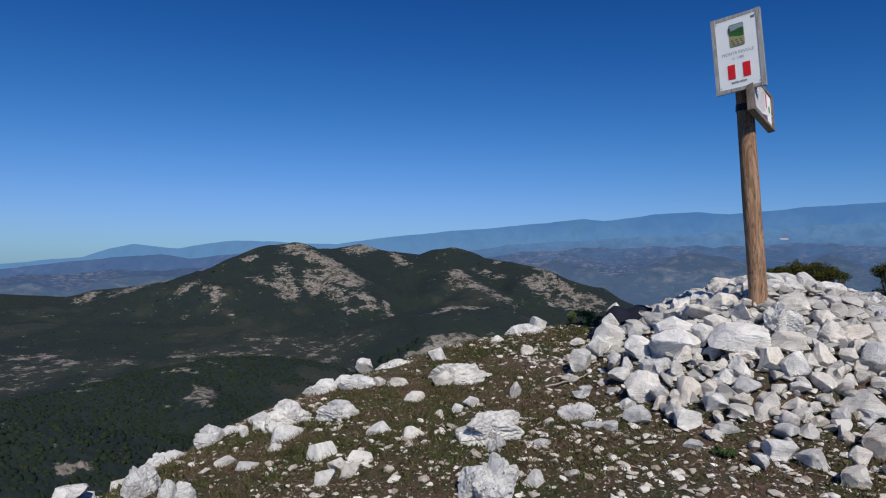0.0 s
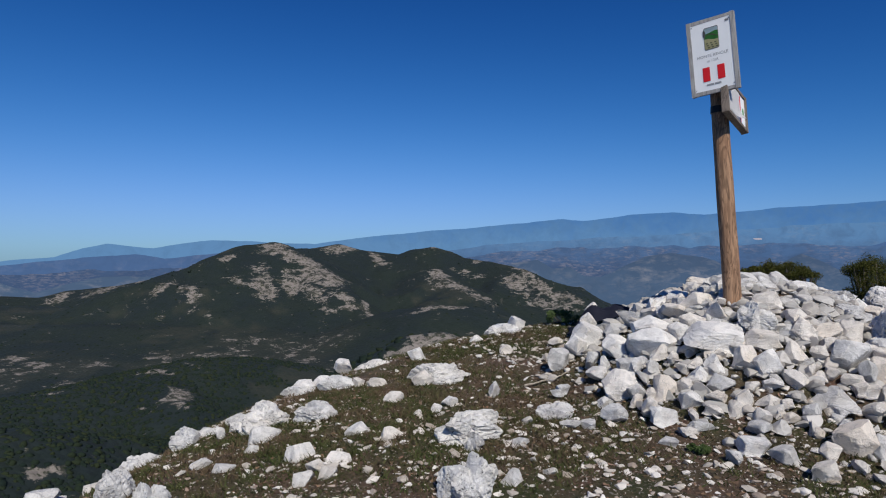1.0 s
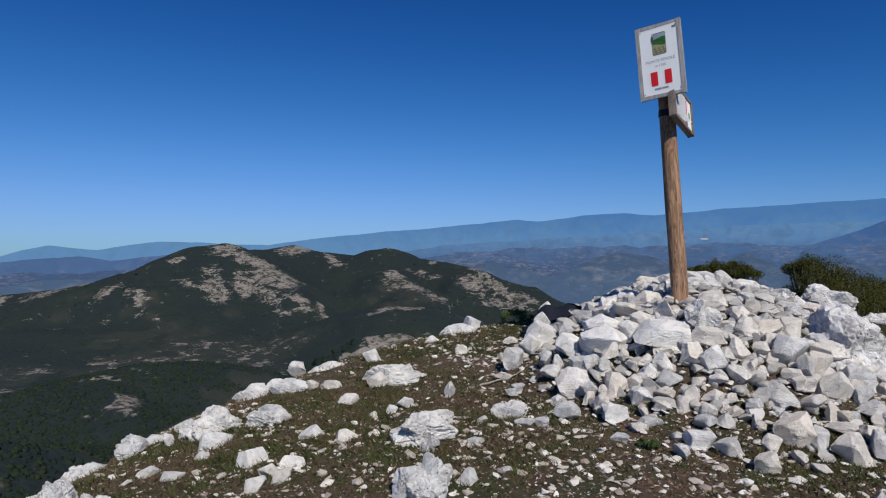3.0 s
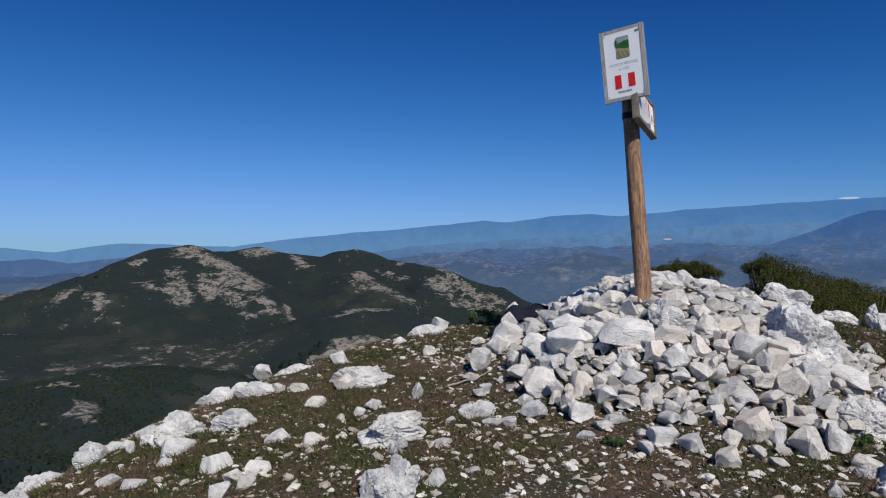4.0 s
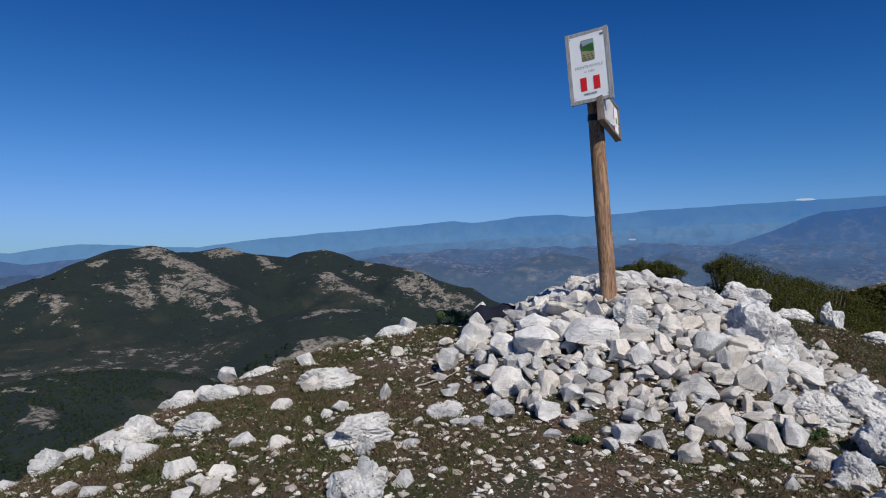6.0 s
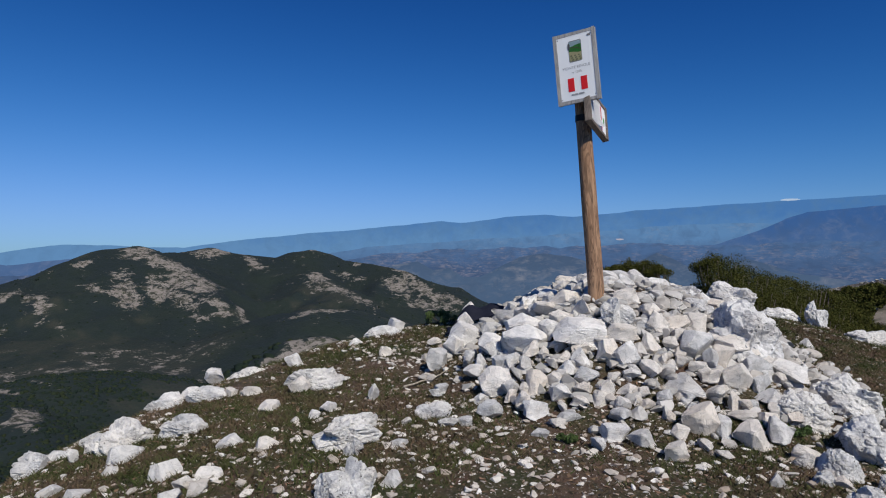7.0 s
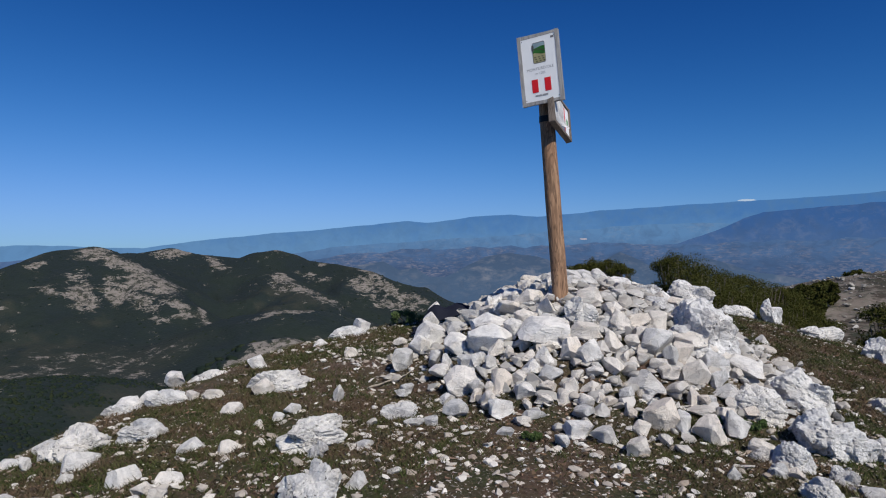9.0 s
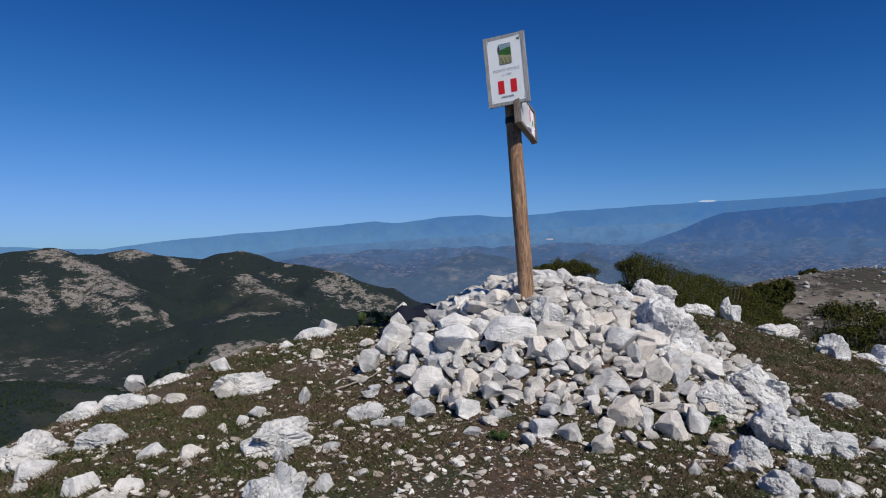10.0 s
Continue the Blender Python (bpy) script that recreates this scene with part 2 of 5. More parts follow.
def turf_grass():
    """Blades, green in some places and dry or rusty in others."""
    m = Nodes("grass")
    r = m.chance(True)
    green = m.mix(m.step(r, 0.0, 1.0), (0.032, 0.052, 0.015), (0.085, 0.090, 0.037))
    dry = m.mix(m.step(r, 0.0, 1.0), (0.082, 0.056, 0.038), (0.175, 0.126, 0.085))
    where = m.math("ADD", m.noise(2.1, 5, 0.65), m.math("MULTIPLY", m.math("SUBTRACT", r, 0.5), 0.2))
    c = m.mix(m.step(where, 0.40, 0.53), dry, green)
    m.bsdf.inputs["Specular IOR Level"].default_value = 0.06
    return m.done(c, 0.95)


GRASS = turf_grass()
LEAF = chips("beech leaves", ((0.040, 0.048, 0.012), (0.054, 0.060, 0.015), (0.078, 0.072, 0.021)))
JUNIPER = chips("juniper", ((0.05, 0.09, 0.03), (0.08, 0.12, 0.04), (0.10, 0.13, 0.06)))
WOODS = chips("woods", ((0.0125, 0.0210, 0.0180), (0.0165, 0.0260, 0.0180), (0.0240, 0.0320, 0.0160)))
LITTER = chips("litter", ((0.56, 0.52, 0.47), (0.24, 0.15, 0.105), (0.12, 0.09, 0.05)))


def timber(name, a, b, dark, knots=True):
    m = Nodes(name)
    along = m.stretch(20, 20, 2.2)
    c = m.mix(m.step(m.noise(1.0, 5, 0.65, 2.6, along), 0.42, 0.58), a, b)
    c = m.mix(m.step(m.noise(2.6, 4, 0.7, 0, along), 0.56, 0.68, 0, 0.7), c, dark)
    if knots:
        # growth lines that flow round the knots
        flow = m.math("SINE", m.math("MULTIPLY", m.noise(0.55, 2, 0.5, 1.2, m.stretch(16, 16, 3.2)), 62.0))
        c = m.mix(m.step(flow, 0.45, 1.0, 0, 0.55), c, dark)
        c = m.mix(m.step(m.noise(1.1, 3, 0.6), 0.52, 0.66, 0, 0.5), c, (0.20, 0.085, 0.045))
        c = m.mix(m.step(m.cells(3.2), 0.0, 0.13, 0.8, 0), c, dark)
    m.bump(m.noise(1.6, 6, 0.7, 0.6, along), 0.006, 0.7)
    return m.done(c, 0.75)


WOOD = timber("post wood", (0.38, 0.235, 0.145), (0.23, 0.135, 0.082), (0.05, 0.030, 0.019))
GREYWOOD = timber("grey wood", (0.38, 0.375, 0.37), (0.27, 0.265, 0.265), (0.16, 0.155, 0.155), False)
DARKWOOD = timber("dark wood", (0.20, 0.165, 0.14), (0.12, 0.10, 0.085), (0.06, 0.05, 0.045), False)
DRYWOOD = timber("dry stick", (0.40, 0.36, 0.30), (0.28, 0.24, 0.19), (0.15, 0.12, 0.10), False)
BARK = timber("bark", (0.12, 0.10, 0.085), (0.08, 0.07, 0.06), (0.04, 0.035, 0.03), False)


def plain(name, colour, rough=0.6, metal=0.0, wear=0.15):
    m = Nodes(name)
    c = m.mix(m.step(m.noise(18.0, 5, 0.7), 0.45, 0.75, 0, wear), colour, tuple(0.55 * k for k in colour))
    return m.done(c, rough, metal)


PANEL = plain("white panel", (0.80, 0.82, 0.84), 0.35, 0, 0.08)
PAPER = plain("paper", (0.78, 0.78, 0.79), 0.7, 0, 0.1)
INK = plain("grey ink", (0.16, 0.16, 0.17))
INK_PALE = plain("pale ink", (0.30, 0.31, 0.33))
INK_RED = plain("red print", (0.62, 0.02, 0.025), 0.4)
INK_GREEN = plain("green print", (0.06, 0.26, 0.06), 0.4)
INK_SKY = plain("pale blue print", (0.45, 0.60, 0.66), 0.4)
INK_OLIVE = plain("olive print", (0.12, 0.13, 0.08), 0.4)
INK_CREAM = plain("cream print", (0.55, 0.52, 0.30), 0.4)
STEEL = plain("screw steel", (0.35, 0.35, 0.35), 0.4, 1.0)
BLACK = plain("black strap", (0.012, 0.012, 0.014), 0.5)
CLOTH = plain("navy cloth", (0.010, 0.012, 0.024), 0.85, 0, 0.4)


def ground_material():
    m = Nodes("land")
    near, rock, wood = m.attribute("near"), m.attribute("rock"), m.attribute("wood")
    soil = m.mix(m.step(m.noise(1.7, 5, 0.65), 0.40, 0.62), (0.150, 0.097, 0.066), (0.058, 0.070, 0.024))
    soil = m.mix(m.step(m.noise(4.5, 4, 0.7), 0.52, 0.66), soil, (0.155, 0.090, 0.066))
    soil = m.mix(m.step(m.noise(60.0, 3, 0.7), 0.45, 0.7, 0, 0.6), soil, (0.160, 0.130, 0.092))
    soil = m.mix(m.step(m.noise(22.0, 4, 0.7), 0.55, 0.68, 0, 0.8), soil, (0.038, 0.046, 0.017))
    soil = m.mix(m.step(m.noise(41.0, 3, 0.6), 0.62, 0.67, 0, 0.6), soil, (0.40, 0.36, 0.32))
    # woods, with the valley's bluish haze mixed into their green
    trees = m.mix(m.step(m.noise(0.006, 4, 0.6), 0.4, 0.6), (0.0125, 0.0205, 0.0225), (0.0155, 0.0240, 0.0205))
    trees = m.mix(m.step(m.noise(0.045, 5, 0.7), 0.45, 0.62, 0, 0.5), trees, (0.0085, 0.0165, 0.0130))
    stone = m.mix(m.step(m.noise(0.05, 6, 0.7), 0.35, 0.65), (0.255, 0.230, 0.208), (0.165, 0.148, 0.132))
    stone = m.mix(m.step(m.noise(0.09, 4, 0.8), 0.54, 0.6, 0, 0.9), stone, (0.028, 0.036, 0.018))
    stone = m.mix(m.step(m.noise(0.033, 7, 0.8, 0.4), 0.50, 0.56, 0, 0.9), stone, (0.014, 0.020, 0.013))
    heath = m.mix(m.step(m.noise(0.03, 5, 0.7), 0.35, 0.65), (0.017, 0.026, 0.021), (0.032, 0.035, 0.028))
    far = m.mix(wood, heath, trees)
    ragged = m.math("ADD", m.math("MULTIPLY", m.math("SUBTRACT", m.noise(0.026, 8, 0.78, 0.5, m.stretch(1, 1, 2.0)), 0.5), 3.8), rock)
    far = m.mix(m.step(ragged, 0.47, 0.58), far, stone)
    c = m.mix(near, far, soil)
    h = m.math("ADD", m.math("MULTIPLY", m.math("MULTIPLY", m.noise(26.0, 7, 0.75), 0.06), near),
               m.math("MULTIPLY", m.math("MULTIPLY", m.math("SUBTRACT", 1.0, m.cells(0.12)), 2.0), m.math("SUBTRACT", 1.0, near)))
    m.bump(h, 1.0, 1.0)
    return m.done(c, 0.95)


LAND = ground_material()

# ---- helpers for things ----


def mesh_of(name, verts, faces, material=None, shade=False):
    me = bpy.data.meshes.new(name)
    verts, faces = np.asarray(verts, np.float32), np.asarray(faces, np.int32)
    n, k = faces.shape
    me.vertices.add(len(verts)), me.loops.add(n * k), me.polygons.add(n)
    me.vertices.foreach_set("co", verts.ravel())
    me.loops.foreach_set("vertex_index", faces.ravel())
    me.polygons.foreach_set("loop_start", np.arange(0, n * k, k, dtype=np.int32))
    me.polygons.foreach_set("loop_total", np.full(n, k, np.int32))
    me.polygons.foreach_set("use_smooth", np.full(n, shade))
    me.update(calc_edges=True)
    me.validate()
    if material:
        me.materials.append(material)
    return me


def part(name, bm, material, parent, label=""):
    """Links a bmesh (or a mesh) as one object under a thing or a part."""
    me = bm
    if isinstance(bm, bmesh.types.BMesh):
        me = bpy.data.meshes.new(name)
        bm.to_mesh(me)
        bm.free()
        me.materials.append(material)
    ob = new(name, me)
    ob.parent = parent
    return tagged(ob, label) if label else ob


# bare ground on the far hills: centre, the two half axes, and how bare
BARE_PEAKS = (
    (-1037, 2307, 49, 27, 20, -45, 1.00),
    (-1161, 2196, 13, 32, 10, -14, 0.90),
    (-1024, 2164, 34, 10, 7, -21, 0.90),
    (-1039, 2040, 45, -4, 12, -27, 0.90),
    (-955, 2048, 45, 4, 19, -68, 0.95),
    (-1141, 1921, 25, 3, 32, -53, 0.90),
    (-1194, 1947, 10, 0, 28, -46, 0.80),
    (-1258, 1930, 6, 46, 19, -16, 1.00),
    (-929, 2773, 56, 45, 14, -42, 1.00),
    (-727, 2750, 50, -58, 2, -43, 0.90),
    (-477, 2809, 31, 0, 3, -19, 0.90),
    (-272, 2711, 24, 0, 2, -22, 0.90),
    (-1028, 1819, 32, -1, 6, -10, 0.60),
    (-1191, 1819, 26, 8, 4, -6, 0.60),
)
BARE_FACE = (
    (-955, 2293, 65, -24, 8, -42, 1.00),
    (-863, 2255, 72, -41, 14, -66, 1.00),
    (-751, 2173, 58, -27, 25, -102, 1.00),
    (-790, 2149, 64, -26, 12, -51, 0.90),
    (-863, 2115, 55, -12, 15, -52, 0.95),
    (-762, 2031, 69, -40, 5, -32, 0.90),
    (-666, 2033, 52, -24, 1, -25, 1.00),
    (-604, 1995, 45, 11, 2, -22, 0.95),
    (-551, 1995, 57, -77, 15, -58, 0.90),
    (-675, 1946, 36, -5, 4, -17, 0.80),
    (-920, 2173, 27, 6, 9, -28, 0.70),
)
BARE_SPURS = (
    (-410, 2506, 51, -34, 3, -40, 0.95),
    (-313, 2606, 78, -50, 0, -22, 0.80),
    (-339, 2355, 104, -80, 2, -50, 0.75),
    (-210, 2225, 51, 0, 1, -42, 0.80),
    (-286, 1812, 88, 46, 3, -19, 1.00),
    (-150, 2094, 8, 125, 3, -45, 0.90),
    (-56, 2529, 55, -73, -2, -30, 1.00),
    (-90, 2433, 53, -28, -7, -57, 0.90),
    (26, 2394, 73, -73, -9, -29, 1.00),
    (36, 2294, 86, -43, -5, -37, 0.80),
    (136, 2320, 36, -39, -7, -27, 0.95),
    (-88, 482, 22, 16, 5, -14, 1.00),
    (-66, 496, 7, 2, 2, -7, 1.00),
)
BARE_LEFT = (
    (-1953, 2303, 17, 57, 50, -49, 0.80),
    (-1797, 2364, 35, 84, 48, -57, 0.80),
    (-1668, 2402, 45, 57, 15, -21, 0.80),
    (-517, 826, 14, 20, 21, -30, 1.00),
    (-554, 795, 11, -4, 2, -4, 0.80),
    (-423, 478, 6, 7, 6, -6, 0.85),
    (-416, 492, 6, 1, 2, -4, 0.85),
    (-451, 493, 1, 3, 3, -3, 0.70),
    (-454, 474, 1, 1, 4, -4, 0.70),
    (-404, 479, 1, 2, 1, -2, 0.70),
)
BARE_VALLEY = (
    (-1315, 1301, 40, 16, 24, -24, 0.75),
    (-1262, 1345, 32, 0, 25, -27, 0.85),
    (-1153, 1302, 55, -10, 19, -22, 0.80),
    (-1206, 1247, 43, 14, 19, -19, 0.70),
    (-1075, 1080, 25, 17, 21, -21, 0.60),
    (-681, 792, 16, 11, 5, -5, 0.60),
    (-947, 1429, 27, 11, 19, -29, 0.75),
    (-612, 919, 21, 11, 11, -16, 0.55),
    (-585, 972, 16, -1, 7, -12, 0.55),
    (-971, 1175, 41, 9, 19, -23, 0.50),
    (-639, 1553, 0, 61, 11, -19, 0.80),
    (-572, 1488, 29, 8, 15, -39, 0.70),
    (-592, 1651, 12, -6, 5, -14, 0.80),
    (-774, 1652, 21, 4, 10, -22, 0.45),
    (-855, 1577, 18, 9, 10, -19, 0.40),
)


def cover(x, y):
    """Shares of bare rock and of woods on the far slopes."""
    z = land(x, y)
    far = np.clip(np.hypot(x, y) / 2000, 0.2, 1.2)
    ux, uy = x + 16 * far * fbm(x, y, 60, 3, 58), y + 16 * far * fbm(x, y, 60, 3, 59)
    bare = np.zeros(np.shape(x))
    for cx, cy, ax, ay, bx, by, share in BARE_PEAKS + BARE_FACE + BARE_SPURS + BARE_LEFT + BARE_VALLEY:
        det = ax * by - ay * bx
        p, q = ((ux - cx) * by - (uy - cy) * bx) / det, ((uy - cy) * ax - (ux - cx) * ay) / det
        bare = np.maximum(bare, share * np.exp(-0.55 * (p * p + q * q) ** 1.3))
    # streaks that run down the slopes
    n = fbm(x * 0.9 + y * 0.45, y * 0.35 - x * 0.2, 70, 4, 61) + 0.6 * fbm(x, y, 190, 3, 63)
    # stony pastures with walls and thickets on the valley floor
    d = np.hypot(x, y)
    pasture = smooth(d, 1300, 1420) * (1 - smooth(d, 1800, 2000)) * smooth(fbm(x, y, 200, 3, 67), -0.3, 0.2) * (1 - smooth(z, FLOOR + 45, FLOOR + 75))
    high = smooth(z, FLOOR + 70, 0)
    rock = 0.92 * bare + 0.16 * n + 0.05 * high - 0.04
    rock = np.maximum(rock, 0.30 * pasture + 0.1 * n)
    wood = smooth(fbm(x, y, 330, 4, 71) + 0.5 * fbm(x, y, 50, 3, 73) + 0.62 - 0.12 * high, 0.1, 0.35)
    return np.clip(rock, 0, 1), wood * (1 - 0.8 * pasture)


# ---- the ground, one sheet from the summit to the valley ----


def ground_sheet():
    head = np.concatenate([np.arange(-49, 50, 0.24), np.arange(50, 311, 3.0)])
    steps, r = [0.002, 0.3], 0.3
    while r < 4300:
        r *= 1.013 if r < 9 else 1.018 if r < 90 else 1.03 if r < 400 else 1.009
        steps.append(r)
    rad = np.array(steps)
    a, r = np.meshgrid(np.radians(head), rad)
    x, y = r * np.sin(a), r * np.cos(a)
    z = land(x, y)
    nr, na = x.shape
    idx = np.arange(nr * na).reshape(nr, na)
    nxt = np.roll(idx, -1, axis=1)
    faces = np.stack([idx[:-1], nxt[:-1], nxt[1:], idx[1:]], -1).reshape(-1, 4)[:, ::-1]
    verts = np.stack([x, y, z], -1).reshape(-1, 3)
    me = mesh_of("ground", verts, faces, LAND, True)
    # where the turf is, where bare rock shows, where woods grow
    near = np.maximum(1 - smooth(over_edge(x, y), 4, 16), 1 - smooth(np.hypot(x - 38, y - 41), 35, 60))
    stony = smooth(np.hypot(x, y), 16, 26) * near
    near = near * (1 - 0.65 * smooth(np.hypot(x, y), 14, 24))
    rock, wood = cover(x, y)
    rock = np.maximum(rock * (1 - near), 0.58 * stony)
    for name, v in (("near", near), ("rock", rock), ("wood", wood)):
        at = me.attributes.new(name, "FLOAT", "POINT")
        at.data.foreach_set("value", v.ravel().astype(np.float32))
    return tagged(new("ground", me), "turf and limestone summit falling to wooded valleys and hills", "ground", kind="structure")


ground_sheet()

# ---- the blue distance ----


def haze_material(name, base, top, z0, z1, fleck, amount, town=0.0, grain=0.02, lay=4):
    """Country tens of kilometres off, its blue haze painted in as glow: colour at two heights, and paler ground."""
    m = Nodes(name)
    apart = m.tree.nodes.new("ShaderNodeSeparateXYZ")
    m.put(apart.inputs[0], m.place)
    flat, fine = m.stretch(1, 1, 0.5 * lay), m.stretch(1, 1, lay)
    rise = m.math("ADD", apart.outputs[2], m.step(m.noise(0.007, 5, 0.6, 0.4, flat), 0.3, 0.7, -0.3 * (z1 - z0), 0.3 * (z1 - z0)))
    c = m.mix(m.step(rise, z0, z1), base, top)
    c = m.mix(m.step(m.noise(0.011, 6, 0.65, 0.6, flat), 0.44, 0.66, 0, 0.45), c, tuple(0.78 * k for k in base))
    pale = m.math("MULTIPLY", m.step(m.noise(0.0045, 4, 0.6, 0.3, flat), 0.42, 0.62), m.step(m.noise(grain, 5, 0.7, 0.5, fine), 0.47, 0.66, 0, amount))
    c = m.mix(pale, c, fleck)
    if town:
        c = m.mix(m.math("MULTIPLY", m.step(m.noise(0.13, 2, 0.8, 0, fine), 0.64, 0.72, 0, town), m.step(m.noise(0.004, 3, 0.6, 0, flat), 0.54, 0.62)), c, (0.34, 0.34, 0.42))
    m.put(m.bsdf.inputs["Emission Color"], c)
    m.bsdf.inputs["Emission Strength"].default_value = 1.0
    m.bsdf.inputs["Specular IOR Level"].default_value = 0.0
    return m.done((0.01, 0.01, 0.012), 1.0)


def distance(name, label, stops, base, r0, r1, rough, material, seed, step=0.15):
    """A far range or plain: stops are heading and height of its skyline in degrees."""
    head = np.arange(-62, 66, step)
    hs, es = zip(*stops)
    top = np.interp(head, hs, es) + rough * fbm(head, head * 0, 1.6, 5, seed)
    rows = 14
    t = np.linspace(0, 1, rows)[:, None]
    a = np.radians(head)[None, :] + 0 * t
    r = r0 + (r1 - r0) * t ** 0.8 + 40 * fbm(head[None, :] * 40 + 0 * t, t * 300 + 0 * head[None, :], 60, 4, seed + 3) * np.sin(np.pi * t)
    e = np.radians(base + (top[None, :] - base) * t)
    x, y, z = r * np.sin(a), r * np.cos(a), EYE + r * np.tan(e)
    idx = np.arange(x.size).reshape(x.shape)
    faces = np.stack([idx[:-1, :-1], idx[:-1, 1:], idx[1:, 1:], idx[1:, :-1]], -1).reshape(-1, 4)
    ob = new(name, mesh_of(name, np.stack([x, y, z], -1).reshape(-1, 3), faces, material, True))
    return tagged(ob, label, "mountains", kind="structure")


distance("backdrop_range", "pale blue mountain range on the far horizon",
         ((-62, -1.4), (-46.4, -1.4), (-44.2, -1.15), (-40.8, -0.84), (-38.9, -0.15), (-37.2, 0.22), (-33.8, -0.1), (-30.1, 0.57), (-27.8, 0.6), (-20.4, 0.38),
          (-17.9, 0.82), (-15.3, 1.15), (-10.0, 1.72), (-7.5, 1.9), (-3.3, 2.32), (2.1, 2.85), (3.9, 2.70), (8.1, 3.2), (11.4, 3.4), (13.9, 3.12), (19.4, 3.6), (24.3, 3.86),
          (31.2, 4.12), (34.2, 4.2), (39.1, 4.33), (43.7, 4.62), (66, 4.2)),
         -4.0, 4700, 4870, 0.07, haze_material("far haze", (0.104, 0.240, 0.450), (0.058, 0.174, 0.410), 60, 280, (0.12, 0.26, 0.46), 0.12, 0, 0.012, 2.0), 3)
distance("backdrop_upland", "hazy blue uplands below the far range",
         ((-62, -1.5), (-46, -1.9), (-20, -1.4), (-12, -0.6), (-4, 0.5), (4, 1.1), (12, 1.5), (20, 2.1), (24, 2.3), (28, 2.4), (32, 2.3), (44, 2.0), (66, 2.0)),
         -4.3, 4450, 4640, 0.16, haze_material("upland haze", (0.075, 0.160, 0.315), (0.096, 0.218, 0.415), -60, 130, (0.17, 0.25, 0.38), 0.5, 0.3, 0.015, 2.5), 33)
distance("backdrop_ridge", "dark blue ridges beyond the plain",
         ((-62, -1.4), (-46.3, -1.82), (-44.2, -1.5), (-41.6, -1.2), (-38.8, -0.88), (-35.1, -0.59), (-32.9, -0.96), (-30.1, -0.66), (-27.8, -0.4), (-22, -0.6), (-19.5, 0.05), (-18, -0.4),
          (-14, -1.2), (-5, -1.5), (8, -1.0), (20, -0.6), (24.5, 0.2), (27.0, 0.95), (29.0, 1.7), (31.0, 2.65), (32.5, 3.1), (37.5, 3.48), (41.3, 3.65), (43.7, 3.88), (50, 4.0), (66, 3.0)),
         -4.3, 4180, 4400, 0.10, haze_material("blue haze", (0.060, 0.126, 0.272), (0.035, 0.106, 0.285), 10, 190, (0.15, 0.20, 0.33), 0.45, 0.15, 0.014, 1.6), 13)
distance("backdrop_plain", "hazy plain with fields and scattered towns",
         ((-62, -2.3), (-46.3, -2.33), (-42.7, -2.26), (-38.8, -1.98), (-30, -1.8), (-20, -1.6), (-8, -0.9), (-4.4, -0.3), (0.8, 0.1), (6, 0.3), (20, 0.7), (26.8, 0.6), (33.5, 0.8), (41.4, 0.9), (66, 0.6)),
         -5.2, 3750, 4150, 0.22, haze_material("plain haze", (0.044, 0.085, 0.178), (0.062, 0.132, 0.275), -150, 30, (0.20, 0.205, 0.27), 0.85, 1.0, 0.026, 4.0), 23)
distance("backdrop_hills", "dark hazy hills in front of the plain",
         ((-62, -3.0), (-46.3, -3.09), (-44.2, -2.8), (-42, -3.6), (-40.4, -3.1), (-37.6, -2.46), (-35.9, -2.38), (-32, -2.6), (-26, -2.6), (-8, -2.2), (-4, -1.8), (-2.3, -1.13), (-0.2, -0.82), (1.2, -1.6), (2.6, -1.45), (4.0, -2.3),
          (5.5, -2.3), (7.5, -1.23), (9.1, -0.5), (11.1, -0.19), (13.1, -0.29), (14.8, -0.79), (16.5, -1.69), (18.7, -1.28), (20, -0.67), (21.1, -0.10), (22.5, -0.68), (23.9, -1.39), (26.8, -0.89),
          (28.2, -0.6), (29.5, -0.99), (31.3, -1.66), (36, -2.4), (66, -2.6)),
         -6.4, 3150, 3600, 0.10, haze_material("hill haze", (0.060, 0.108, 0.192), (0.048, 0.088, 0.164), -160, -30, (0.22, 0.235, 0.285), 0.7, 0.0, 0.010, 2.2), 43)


def far_spot(name, label, heading, up, wide, high, r, colour):
    """A small pale patch on the far country, its brightness given by emission: snow on a summit, a quarry face."""
    m = Nodes(name)
    m.put(m.bsdf.inputs["Emission Color"], colour)
    m.bsdf.inputs["Emission Strength"].default_value = 1.0
    bm = bmesh.new()
    ring = []
    for k in range(18):
        t = 2 * math.pi * k / 18
        q = 1 + 0.35 * noise.noise(Vector((2 * math.cos(t), 2 * math.sin(t), heading)))
        a, e = radians(heading + wide / 2 * math.cos(t) * q), radians(up + high / 2 * math.sin(t) * q)
        ring.append(bm.verts.new((r * math.sin(a), r * math.cos(a), EYE + r * math.tan(e))))
    bm.faces.new(ring)
    me = bpy.data.meshes.new(name)
    bm.to_mesh(me)
    bm.free()
    me.materials.append(m.done((0.01, 0.01, 0.01), 1.0))
    tagged(new(name, me), label, "mountains", kind="structure")


far_spot("backdrop_snow", "snow-covered far summit", 31.3, 4.17, 1.3, 0.17, 4690, (0.42, 0.53, 0.68))
far_spot("backdrop_quarry", "pale quarry face on a far hillside", 18.0, 1.10, 0.65, 0.15, 3740, (0.40, 0.38, 0.45))

